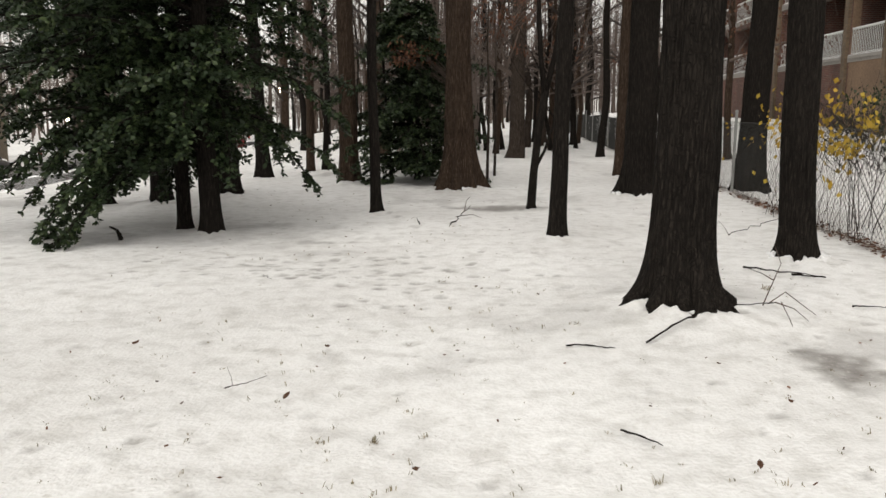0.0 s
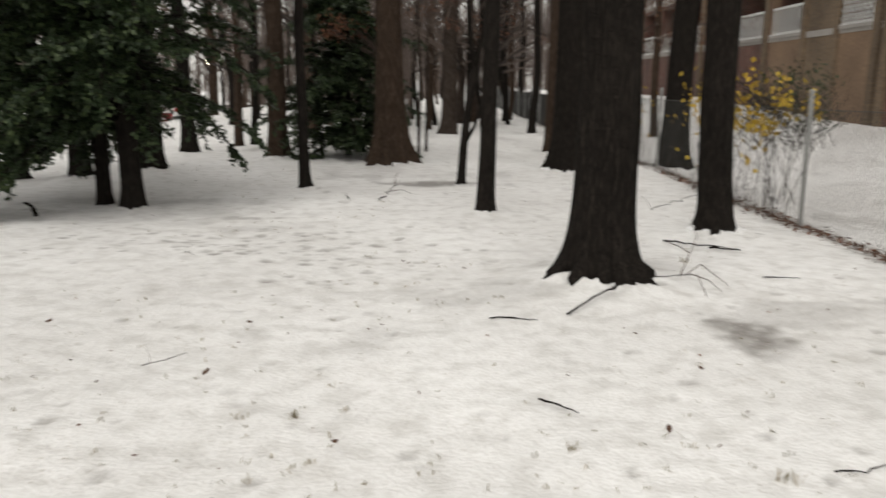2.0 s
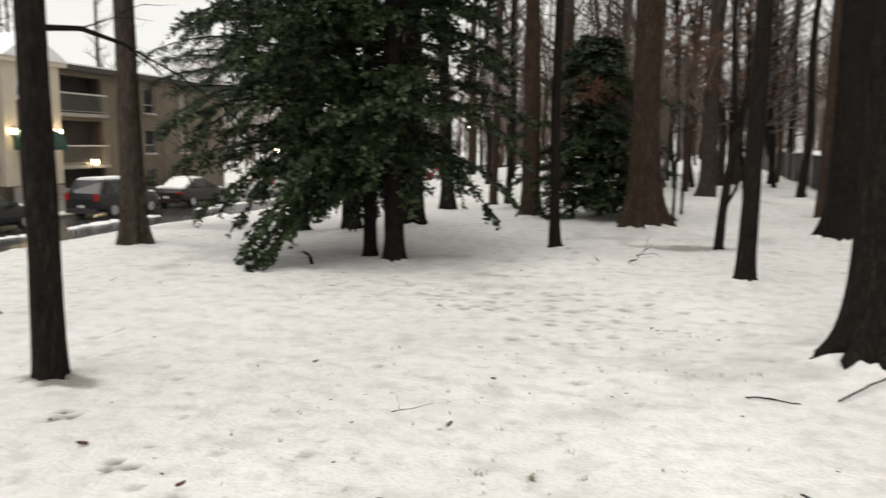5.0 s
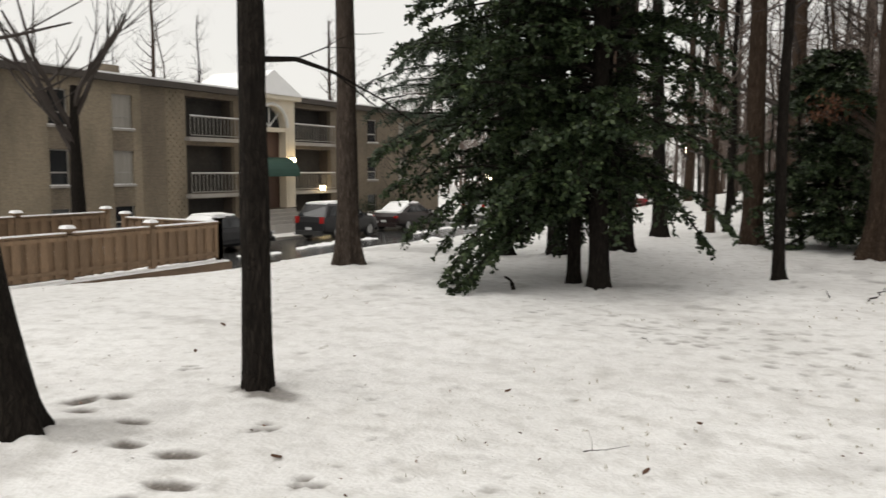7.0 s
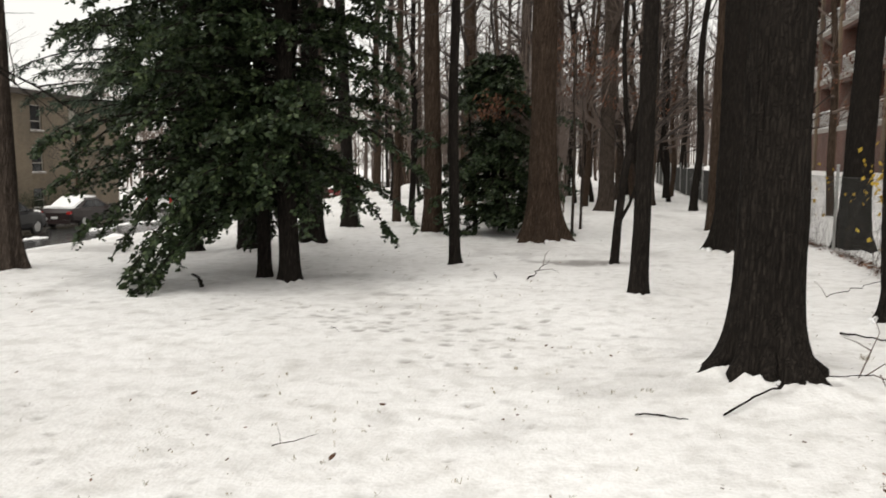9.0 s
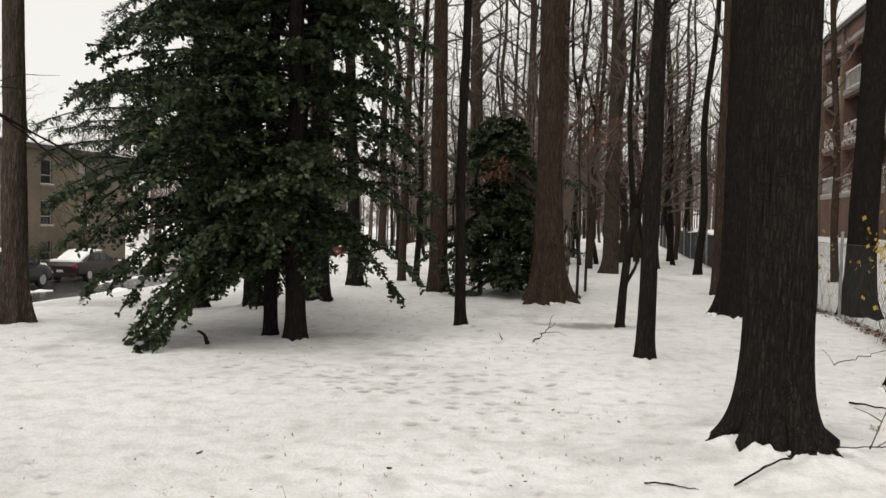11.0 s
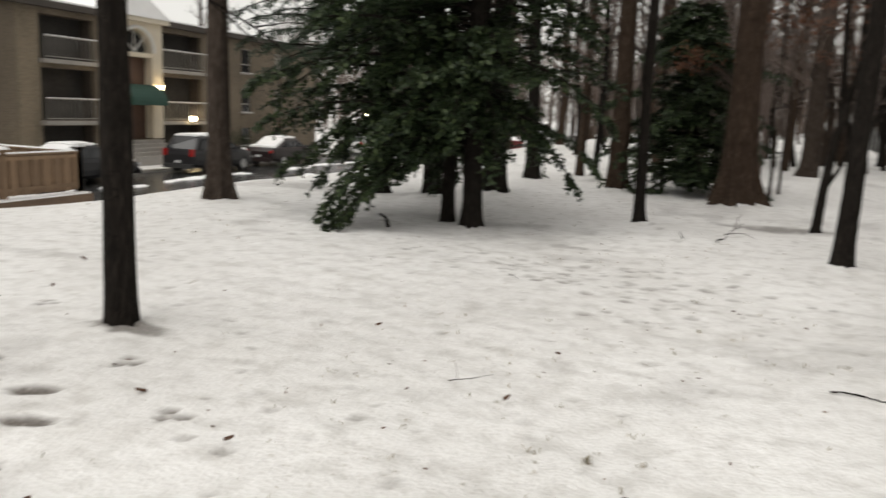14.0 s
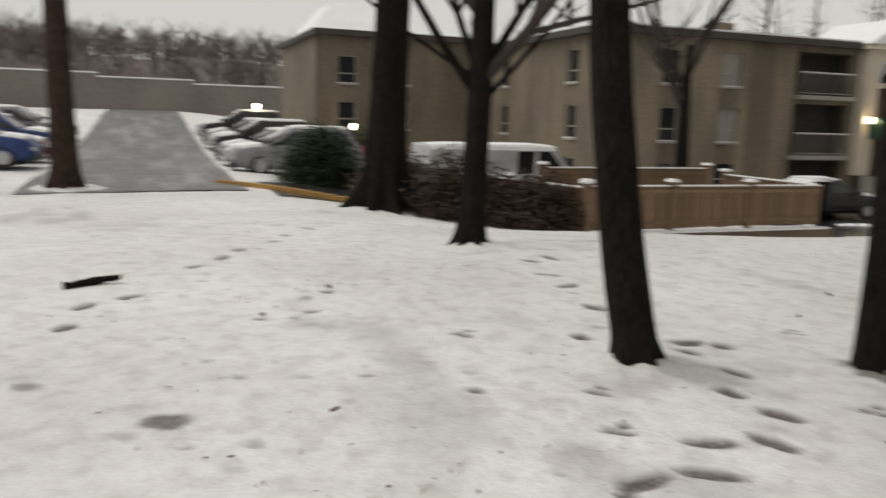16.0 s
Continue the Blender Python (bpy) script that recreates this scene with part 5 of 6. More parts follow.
    ubox(g, P, e0 - 0.25, e1 + 0.25, -0.6, ew + 0.3, 5.2, 5.42)
    g.obj("entablature", CREAM, porch)
    g = Geo()
    pk = [P(e0 - 0.35, ew + 0.35, 5.42), P(e1 + 0.35, ew + 0.35, 5.42), P(mid, ew + 0.2, 6.7), P(e0 - 0.35, -3.5, 5.42), P(e1 + 0.35, -3.5, 5.42), P(mid, -3.5, 6.7)]
    g.add(pk, [(0, 1, 2), (0, 2, 5, 3), (1, 4, 5, 2), (3, 5, 4)])
    g.obj("porch_roof", SNOW, porch, "snow-covered hipped porch roof")
    for k in range(5):
        g = Geo()
        ubox(g, P, e0 + 0.3, e1 - 0.3, 0.55 + 0.28 * k, 0.55 + 0.28 * (k + 1), -1.8, -0.6 - 0.18 * k)
        g.obj("step", CONCRETE, b)
    # lights that burn
    for u, w, z in ((34.35, 0.66, 1.85), (31.35, 0.66, 1.85), (37.35, 0.42, 0.3)):
        g = Geo()
        g.box((-0.09, -0.09, -0.02), (0.09, 0.09, 0.03))
        g.box((-0.1, -0.1, 0.28), (0.1, 0.1, 0.33), 0.03)
        l = g.obj("wall_lantern", TRIM_BLACK, b, "lit lantern")
        l.location = P(u, w, z)
        g = Geo()
        g.tube([(0, 0, 0.03), (0, 0, 0.28)], [0.13, 0.15], 10)
        g.obj("lamp_glass", LAMP, l)
        q = new("lantern_light", bpy.data.lights.new("lantern_light", "POINT"))
        q.data.energy, q.data.color, q.data.shadow_soft_size = 18, (1.0, 0.72, 0.38), 0.1
        q.location = (ox + P(u, w, z)[0] + 0.3, oy + P(u, w, z)[1], oz + P(u, w, z)[2] + 0.15)
    # set-back wing behind the gable, with a snowy hip roof
    W = lambda u, w, z: (-42.3 - ox + w, u - oy, z - oz)
    ww = [(9.6, 10.6, c, d) for c, d in wz] + [(12.6, 13.6, c, d) for c, d in wz]
    g = Geo()
    facade(g, W, 8.5, 17.4, -1.8, 5.7, ww)
    ubox(g, W, 8.5, 8.7, -12, -0.25, -1.8, 5.7)
    g.obj("wall", BROWN_BRICK, b)
    for h in ww:
        window(b, W, *h)
    # dark sheet in place of the wing's unlit rooms
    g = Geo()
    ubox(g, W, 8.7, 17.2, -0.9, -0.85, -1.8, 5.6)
    g.obj("inner_wall", ROOM_SHADE, b)
    g = Geo()
    ubox(g, W, 8.2, 17.6, -12, 0.4, 5.7, 6.0)
    g.obj("cornice", ROOF_EDGE, b)
    g = Geo()
    g.add([W(8.2, 0.4, 6.0), W(13.0, 0.4, 6.0), W(13.0, -7, 6.0), W(8.2, -7, 6.0), W(9.6, -1.8, 7.6), W(11.4, -1.8, 7.6), W(11.4, -5, 7.6), W(9.6, -5, 7.6)], [(0, 1, 5, 4), (1, 2, 6, 5), (2, 3, 7, 6), (3, 0, 4, 7), (4, 5, 6, 7)])
    g.obj("porch_roof", SNOW, b, "snow-covered hipped roof")


garden_block()


def street_lamp(loc, height):
    t = thing("street_lamp", loc, "lit lamp on a slim dark post", "lamp", "lit lamps")
    g = Geo()
    g.tube([(0, 0, -0.1), (0, 0, 0.3), (0, 0, height)], [0.08, 0.05, 0.04], 10)
    g.obj("post", TRIM_BLACK, t)
    g = Geo()
    g.tube([(0, 0, height), (0, 0, height + 0.3)], [0.12, 0.16], 10)
    g.obj("lamp_glass", LAMP, t)
    g = Geo()
    g.tube([(0, 0, height + 0.3), (0, 0, height + 0.42)], [0.2, 0.04], 10)
    g.obj("cap", TRIM_BLACK, t)


for x, y, h in ((-40.0, 9.9, 1.9), (-44.5, 5.6, 1.9), (-14.2, 44.0, 2.9), (-10.4, 52.0, 3.0), (-21.5, 46.0, 2.6)):
    street_lamp((x, y, gz(x, y)), h)

# ---- retaining wall at the end of the lane ----
wall = Geo()
caps = Geo()
for i in range(12):
    y0, y1 = -60 + i * 8.0, -60 + (i + 1) * 8.0
    h = 5.2 - 0.33 * max(0, i - 4)
    wall.box((-76.5, y0, -1), (-75.8, y1, h))
    caps.box((-76.6, y0, h), (-75.7, y1, h + 0.12))
tagged(wall.obj("wall_west", mottled("grey_block_wall", (0.20, 0.18, 0.16), 0.9, 0.7, 1.2, 0.3, 4, 0.2)), "long stepped grey block retaining wall", "wall", kind="structure")
tagged(caps.obj("trim_west", SNOW), "snow along the wall's stepped top", "snow", kind="structure")

# kerbs
g = Geo()
pts = []
for i in range(15):
    a = i / 14
    pts.append((-23.6 + 4.8 * a, 1.8 + 3.0 * a ** 1.3))
for (xa, ya), (xb, yb) in zip(pts, pts[1:]):
    za = gz(xa, ya)
    g.add([(xa, ya, za - 0.05), (xb, yb, za - 0.05), (xb - 0.1, yb + 0.2, za - 0.05), (xa - 0.1, ya + 0.2, za - 0.05), (xa, ya, za + 0.11), (xb, yb, za + 0.11), (xb - 0.1, yb + 0.2, za + 0.11), (xa - 0.1, ya + 0.2, za + 0.11)],
          [(0, 1, 5, 4), (4, 5, 6, 7), (2, 3, 7, 6), (1, 2, 6, 5), (3, 0, 4, 7)])
tagged(g.obj("kerb", YELLOW_KERB), "yellow-painted kerb dusted with snow", "kerb", kind="structure")
g = Geo()
for i in range(60):
    y = 14 + i * 1.5
    g.box((-24.25, y, gz(-24, y) - 0.1), (-24.0, y + 1.49, gz(-24, y) + 0.15), 0.01)
tagged(g.obj("kerb_far", KERB), "concrete kerb along the far side of the street", "kerb", kind="structure")

# ploughed snow between the parked cars and the wet lane, and lumps on the near verge
g = Geo()
for i in range(170):
    y = 15 + i * 0.42
    for x0, w in ((-20.6, 0.35), (-17.7, 0.5)):
        if noise.noise((y * 0.5, x0, 1)) < -0.15:
            continue
        x = x0 + 0.35 * noise.noise((y * 0.8, x0, 4))
        s = w * (0.6 + 0.6 * abs(noise.noise((y * 1.9, x0, 7))))
        z = gz(x, y)
        v = []
        for k in range(8):
            a = 2 * math.pi * k / 8
            v.append((x + s * math.cos(a), y + s * math.sin(a), z - 0.03))
        for k in range(8):
            a = 2 * math.pi * k / 8
            v.append((x + s * 0.55 * math.cos(a), y + s * 0.55 * math.sin(a), z + 0.12 * s / w + 0.05 * noise.noise((y * 3, k, 2))))
        g.add(v, [(k, (k + 1) % 8, 8 + (k + 1) % 8, 8 + k) for k in range(8)] + [tuple(8 + k for k in range(8))])
tagged(g.obj("snow_ridge", SNOW, smooth=True), "ridges of ploughed snow along the wet street", "snow", kind="stuff")

# ---- board fence round the sunken yard ----
t = thing("board_fence", (-15.1, 9.0, -1.5), "weathered cedar board fence with snow-capped posts", "fence")
rng = random.Random(9)


def run(p, q, z0, z1, parent):
    """Posts with caps, rails, and single boards between two plan points."""
    p, q = Vector((*p, 0)), Vector((*q, 0))
    d = q - p
    L = d.length
    d.normalize()
    ang = math.atan2(d.y, d.x)
    n = max(1, round(L / 2.4))
    for i in range(n + 1):
        c = p + d * L * i / n
        g = Geo()
        g.box((-0.07, -0.07, -0.6), (0.07, 0.07, z1 - z0 + 0.1))
        g.box((-0.11, -0.11, z1 - z0 + 0.1), (0.11, 0.11, z1 - z0 + 0.14))
        o = g.obj("post", FENCE_WOOD, parent)
        o.matrix_basis = pose(c.x, c.y, z0, 0, 0, math.degrees(ang))
        g = Geo()
        g.box((-0.13, -0.13, z1 - z0 + 0.142), (0.13, 0.13, z1 - z0 + 0.21), 0.04)
        s = g.obj("snow_cap", SNOW, o)
    for z in (z0 + 0.08, z1 - 0.12):
        g = Geo()
        g.box((0, -0.05, z), (L, -0.012, z + 0.09))
        o = g.obj("rail", FENCE_WOOD, parent)
        o.matrix_basis = pose(p.x, p.y, 0, 0, 0, math.degrees(ang))
    g = Geo()
    g.box((0, -0.07, z1), (L, 0.07, z1 + 0.035))
    o = g.obj("cap_rail", FENCE_WOOD, parent)
    o.matrix_basis = pose(p.x, p.y, 0, 0, 0, math.degrees(ang))
    g = Geo()
    g.box((0, -0.06, z1 + 0.037), (L, 0.06, z1 + 0.065), 0.01)
    o = g.obj("snow", SNOW, parent)
    o.matrix_basis = pose(p.x, p.y, 0, 0, 0, math.degrees(ang))
    bw = 0.155
    me = None
    for i in range(int(L / bw)):
        side = 1 if i % 2 else -1
        if me is None:
            g = Geo()
            g.box((0, -0.011, 0), (0.172, 0.011, z1 - z0), 0.003)
            o = g.obj("board", FENCE_WOOD, parent)
            me = o.data
        else:
            o = new("board", me)
            o.parent = parent
        o.matrix_basis = Matrix.Translation((0, 0, rng.uniform(-0.012, 0.004))) @ pose(p.x, p.y, z0, 0, 0, math.degrees(ang)) @ pose(i * bw, 0.02 * side - 0.01, 0)


# local plan: origin at the near corner
run((0, 0), (0, 6.7), 0.72, 1.63, t)
run((0, 6.7), (-3.6, 6.7), 0.72, 1.63, t)
run((0, 0), (-4.6, -1.6), 0.72, 1.6, t)
run((-4.4, 1.2), (-4.4, 6.7), 0.9, 1.75, t)
g = Geo()
g.box((-0.3, -0.4, -0.4), (0.25, 6.9, 0.62))
g.box((-0.35, 6.9, -0.6), (0.3, 11.5, 0.1))
g.obj("retaining_sleeper", mottled("brown_timber_wall", (0.16, 0.11, 0.075), 0.85, 0.6, 1.3, 1.2, 10, 0.3, 0, (1, 0.6, 5)), t, "brown timber retaining edge")
g = Geo()
g.box((-0.2, -0.3, 0.622), (0.27, 6.8, 0.66), 0.01)
g.box((-0.3, 6.95, 0.102), (0.3, 11.4, 0.15), 0.02)
g.obj("snow", SNOW, t)


def bush(loc, size, mat, label, n, seed, leaf=0.09, name="bush"):
    rng = random.Random(seed)
    t = thing(name, (loc[0], loc[1], gz(*loc)), label, "bush", "bushes")
    w, g = Geo(), Geo()
    for i in range(n):
        a, b = rng.uniform(0, 2 * math.pi), math.acos(rng.uniform(0, 1))
        k = rng.uniform(0.55, 1.05) * (1 + 0.15 * noise.noise((a * 1.5, b * 2, seed)))
        p = Vector((size[0] * math.sin(b) * math.cos(a) * k, size[1] * math.sin(b) * math.sin(a) * k, max(0.08, size[2] * math.cos(b) * k)))
        if i % 5 == 0:
            w.tube([(rng.uniform(-0.2, 0.2), rng.uniform(-0.2, 0.2), -0.03), tuple(p * 0.6), tuple(p)], [0.02, 0.012, 0.004], 3, cap=False)
        spray(g, rng, p, p.normalized(), 7, leaf, leaf * 0.5, 0.12)
    w.obj("branch", TWIG, t)
    g.obj("foliage", mat, t)


bush((-24.8, 5.1), (1.5, 1.3, 1.75), LEAF_DARK, "clipped dark evergreen bush by the kerb", 1700, 2, 0.12)
bush((-33.5, 8.5), (1.8, 1.5, 2.2), LEAF_DARK, "dark evergreen shrub beside the apartment house", 900, 3, 0.13)
bush((-36.0, 7.0), (1.6, 1.5, 2.0), LEAF_OLIVE, "dull green shrub beside the lane", 800, 4, 0.13)
bush((-16.6, 6.6), (1.2, 1.3, 1.5), HEDGE_BROWN, "brown leafless hedge by the board fence", 1100, 5, 0.12, "hedge")
bush((-15.6, 8.0), (0.9, 1.1, 1.25), HEDGE_BROWN, "brown leafless hedge by the board fence", 900, 6, 0.12, "hedge")
bush((-18.2, 5.6), (1.1, 1.1, 1.4), HEDGE_BROWN, "brown leafless hedge by the board fence", 900, 7, 0.12, "hedge")
bush((-27.6, 41.0), (0.8, 1.6, 1.6), LEAF_DARK, "dark evergreen shrub at the house wall", 320, 8)
bush((-27.4, 44.5), (0.9, 1.8, 1.8), LEAF_DARK, "dark evergreen shrub at the house wall", 320, 9)
# ornamental bare tree before the wing, and the forked tree before the beige wall
for key, loc, h, r in (("wing", (-25.6, 42.3), 6.5, 0.09), ("wall", (-24.6, 18.6), 6.2, 0.3)):
    TREES[key] = (*loc, r)
    tree(key, h, BARK_DARK if key == "wall" else BARK_BROWN, "dark forked bare tree before the beige wall" if key == "wall" else "small bare ornamental tree before the brick wing", (0, 0), 0.5, 5, 0.04, 6 if key == "wall" else 16, 3.5 if key == "wall" else 0.8, 5.2 if key == "wall" else 2.4, 51 if key == "wall" else 53, depth=2, thick=0.75 if key == "wall" else 0.34, steep=1.7 if key == "wall" else 0.9)

# ---- cars ----


def loft(g, rings):
    n = len(rings[0])
    v = [p for r in rings for p in r]
    f = [(i * n + k, i * n + (k + 1) % n, (i + 1) * n + (k + 1) % n, (i + 1) * n + k) for i in range(len(rings) - 1) for k in range(n)]
    f += [tuple(range(n))[::-1], tuple((len(rings) - 1) * n + k for k in range(n))]
    g.add(v, f)


SHAPES = {
    # stations along the length: x, belt height, half width; then the cabin: x at belt and at roof, roof height
    "sedan": dict(L=4.75, body=[(-2.37, 0.78, 0.72), (-2.25, 0.98, 0.86), (-1.5, 1.02, 0.91), (-0.4, 0.98, 0.92), (0.9, 0.95, 0.92), (1.7, 0.86, 0.9), (2.2, 0.74, 0.82), (2.38, 0.6, 0.66)], cab=(-1.75, -0.95, 0.25, 1.15, 1.45), wheels=(-1.38, 1.42), wr=0.32),
    "suv": dict(L=4.55, body=[(-2.27, 0.85, 0.8), (-2.2, 1.08, 0.88), (-1.4, 1.1, 0.91), (0.0, 1.08, 0.92), (1.0, 1.06, 0.92), (1.7, 1.0, 0.9), (2.1, 0.9, 0.83), (2.27, 0.7, 0.7)], cab=(-2.15, -1.75, 0.3, 1.15, 1.68), wheels=(-1.32, 1.35), wr=0.36),
    "van": dict(L=5.7, body=[(-2.85, 1.1, 0.9), (-2.8, 1.3, 0.98), (-1.0, 1.32, 1.0), (0.8, 1.3, 1.0), (1.7, 1.26, 0.99), (2.3, 1.12, 0.95), (2.7, 0.98, 0.88), (2.85, 0.7, 0.75)], cab=(-2.8, -2.72, 1.35, 2.0, 2.1), wheels=(-1.75, 1.75), wr=0.37),
}


def car(loc, heading, shape, mat, label, snow=True, group="parked cars"):
    s = SHAPES[shape]
    t = thing("car" if shape != "van" else "van", loc, label, "car" if shape != "van" else "van", group, rz=heading)
    g = Geo()
    rings = []
    for x, zb, w in s["body"]:
        zl = 0.24 + (0.1 if abs(x) > s["L"] * 0.46 else 0)
        half = [(w * 0.86, zl), (w * 0.98, zl + 0.12), (w, zl + 0.3), (w * 0.985, zb - 0.16), (w * 0.93, zb - 0.03), (w * 0.8, zb)]
        rings.append([(x, a, z) for a, z in half] + [(x, -a, z) for a, z in half[::-1]])
    loft(g, rings)
    body = g.obj("body", mat, t, smooth=False)
    b0, r0, r1, b1, zr = s["cab"]
    belt = s["body"][3][1] - 0.04
    wb, wr = 0.84, 0.66 if shape != "van" else 0.86
    g = Geo()
    rr = []
    for xb, xr in ((b0, r0), (b0 + 0.1, r0 + 0.12), (b1 - 0.12, r1 - 0.1), (b1, r1)):
        e = 0.05 if xb in (b0, b1) else 0.0
        half = [(wb, belt), (wr + 0.04, zr - 0.1), (wr - 0.04, zr - e), (wr * 0.5, zr + 0.015 - e)]
        rr.append([(xb if i == 0 else xr if i > 0 else xb, a, z) for i, (a, z) in enumerate(half)] + [(xb if i == 0 else xr, -a, z) for i, (a, z) in reversed(list(enumerate(half)))])
    loft(g, rr)
    g.obj("cabin", mat, t)
    # glass: windscreen, rear window, side windows
    def pane(name, pts):
        q = Geo()
        q.add(pts, [(0, 1, 2, 3)])
        q.obj(name, GLASS, t)
    zlo, zhi = belt + 0.05, zr - 0.13
    fr = lambda xb, xr, z: xb + (xr - xb) * (z - belt) / (zr - 0.1 - belt)
    yw = lambda z: wb + (wr + 0.04 - wb) * (z - belt) / (zr - 0.1 - belt)
    for name, xb, xr, s_ in (("windscreen", b1, r1, 1), ("rear_window", b0, r0, -1)):
        if shape == "van" and s_ < 0:
            continue
        pane(name, [(fr(xb, xr, zlo) + 0.012 * s_, yw(zlo) - 0.09, zlo + 0.01), (fr(xb, xr, zlo) + 0.012 * s_, -yw(zlo) + 0.09, zlo + 0.01), (fr(xb, xr, zhi) + 0.012 * s_, -yw(zhi) + 0.1, zhi), (fr(xb, xr, zhi) + 0.012 * s_, yw(zhi) - 0.1, zhi)])
    cuts = [b0 + 0.2, (b0 + b1) / 2 - 0.04, (b0 + b1) / 2 + 0.04, b1 - 0.2] if shape != "van" else [0.05, 0.6, 0.75, 1.75]
    for side in (1, -1):
        for a, c in ((cuts[0], cuts[1]), (cuts[2], cuts[3])):
            first = a == cuts[0] and shape != "van"
            last = c == cuts[3]
            xa = lambda z, a=a, first=first: a + (fr(b0, r0, z) - b0 if first else 0)
            xc = lambda z, c=c, last=last: c + (fr(b1, r1, z) - b1 if last else 0)
            pane("side_window", [(xa(zlo), side * (yw(zlo) + 0.012), zlo), (xc(zlo), side * (yw(zlo) + 0.012), zlo), (xc(zhi), side * (yw(zhi) + 0.012), zhi), (xa(zhi), side * (yw(zhi) + 0.012), zhi)])
        for wx in s["wheels"]:
            y = side * 0.9
            g = Geo()
            n = 20
            ring = lambda rad, yy: [(wx + rad * math.cos(2 * math.pi * k / n), yy, s["wr"] + rad * math.sin(2 * math.pi * k / n)) for k in range(n)]
            loft(g, [ring(s["wr"] * 0.62, y + side * 0.0), ring(s["wr"] * 0.95, y + side * 0.01), ring(s["wr"], y - side * 0.03), ring(s["wr"], y - side * 0.17), ring(s["wr"] * 0.9, y - side * 0.2)])
            w = g.obj("wheel", RUBBER, t)
            g = Geo()
            loft(g, [ring(s["wr"] * 0.64, y - side * 0.02), ring(s["wr"] * 0.6, y + side * 0.012), ring(s["wr"] * 0.2, y + side * 0.004)])
            g.obj("rim", ALLOY, w)
        xl = -s["L"] / 2
        g = Geo()
        hh = 0.72 if shape == "sedan" else 0.8
        g.box((xl - 0.02, min(side * 0.6, side * 0.82), hh), (xl + 0.12, max(side * 0.6, side * 0.82), hh + (0.13 if shape == "sedan" else 0.3)), 0.01)
        g.obj("tail_light", RED_LENS, t)
        g = Geo()
        g.box((-xl - 0.2, min(side * 0.42, side * 0.78), 0.58), (-xl + 0.0, max(side * 0.42, side * 0.78), 0.7), 0.01)
        g.obj("headlight", CLEAR_LENS, t)
        g = Geo()
        g.box((b1 - 0.35, min(side * 0.9, side * 1.06), belt), (b1 - 0.2, max(side * 0.9, side * 1.06), belt + 0.14), 0.02)
        g.obj("mirror", TRIM_BLACK, t)
    for s_ in (1, -1):
        g = Geo()
        g.box((s_ * s["L"] / 2 - 0.1, -0.78, 0.26), (s_ * s["L"] / 2 + 0.05, 0.78, 0.46), 0.03)
        g.obj("bumper", TRIM_BLACK if shape != "sedan" else mat, t)
    g = Geo()
    g.box((-s["L"] / 2 - 0.065, -0.16, 0.5), (-s["L"] / 2 - 0.045, 0.16, 0.61))
    g.obj("number_plate", PLATE, t)
    if snow:
        def slab(x0, x1, w0, z0, z1, name="snow"):
            q = Geo()
            rs = []
            for i in range(7):
                x = x0 + (x1 - x0) * i / 6
                z = z0 + (z1 - z0) * i / 6
                k = 0.7 if i in (0, 6) else 1
                h = 0.1 * k + 0.02 * noise.noise((x * 2, loc[0], loc[1]))
                w = w0 * (0.93 if i in (0, 6) else 1)
                rs.append([(x, w, z - 0.01), (x, w * 0.93, z + h * 0.8), (x, 0, z + h + 0.02), (x, -w * 0.93, z + h * 0.8), (x, -w, z - 0.01)])
            loft(q, rs)
            q.obj(name, SNOW, t, "snow cover")
        slab(r0, r1, wr - 0.02, zr - 0.02, zr - 0.02)
        if shape == "sedan":
            slab(-2.2, b0 + 0.05, 0.74, 0.98, 1.02)
            slab(b0 + 0.02, r0 + 0.1, 0.66, 1.02, zr - 0.05)
            slab(b1 + 0.1, 2.1, 0.76, 0.95, 0.78)
        else:
            slab(b1 + 0.15, 2.0, 0.74, 1.05 if shape == "suv" else 1.24, 0.95 if shape == "suv" else 1.1)
    return t


def gl(x, y, up=0.03):
    return (x, y, gz(x, y) + up)


car(gl(-22.5, 31.2), 90, "suv", PAINT_BLACK, "black sport utility car parked at the kerb under snow")
car(gl(-22.5, 37.6), 90, "sedan", PAINT_BROWN, "dark maroon sedan with a snow-covered roof and boot")
car(gl(-22.6, 23.4), 90, "sedan", PAINT_BLACK, "black sedan parked beyond the board fence")
car(gl(-22.3, 10.3), 90, "van", PAINT_WHITE, "white cargo van with snow on its roof")
for i, (mat, what) in enumerate(((PAINT_GREY, "silver"), (PAINT_WHITE, "white"), (PAINT_GREY, "silver"), (PAINT_BLACK, "black"), (PAINT_WHITE, "white"), (PAINT_GREY, "silver"), (PAINT_BLACK, "black"), (PAINT_WHITE, "white"))):
    car(gl(-28.6 - i * 2.75, 5.0), -92, "sedan" if i % 3 else "suv", mat, "%s parked car capped with snow beside the lane" % what)
for i, (mat, what) in enumerate(((PAINT_BLUE, "blue"), (PAINT_RED, "dark red"), (PAINT_BLUE, "blue"), (PAINT_BLACK, "black"), (PAINT_GREY, "silver"), (PAINT_WHITE, "white"))):
    car(gl(-29.0 - i * 2.75, -5.6), 88, "sedan" if i % 2 else "suv", mat, "%s parked car capped with snow beside the lane" % what)
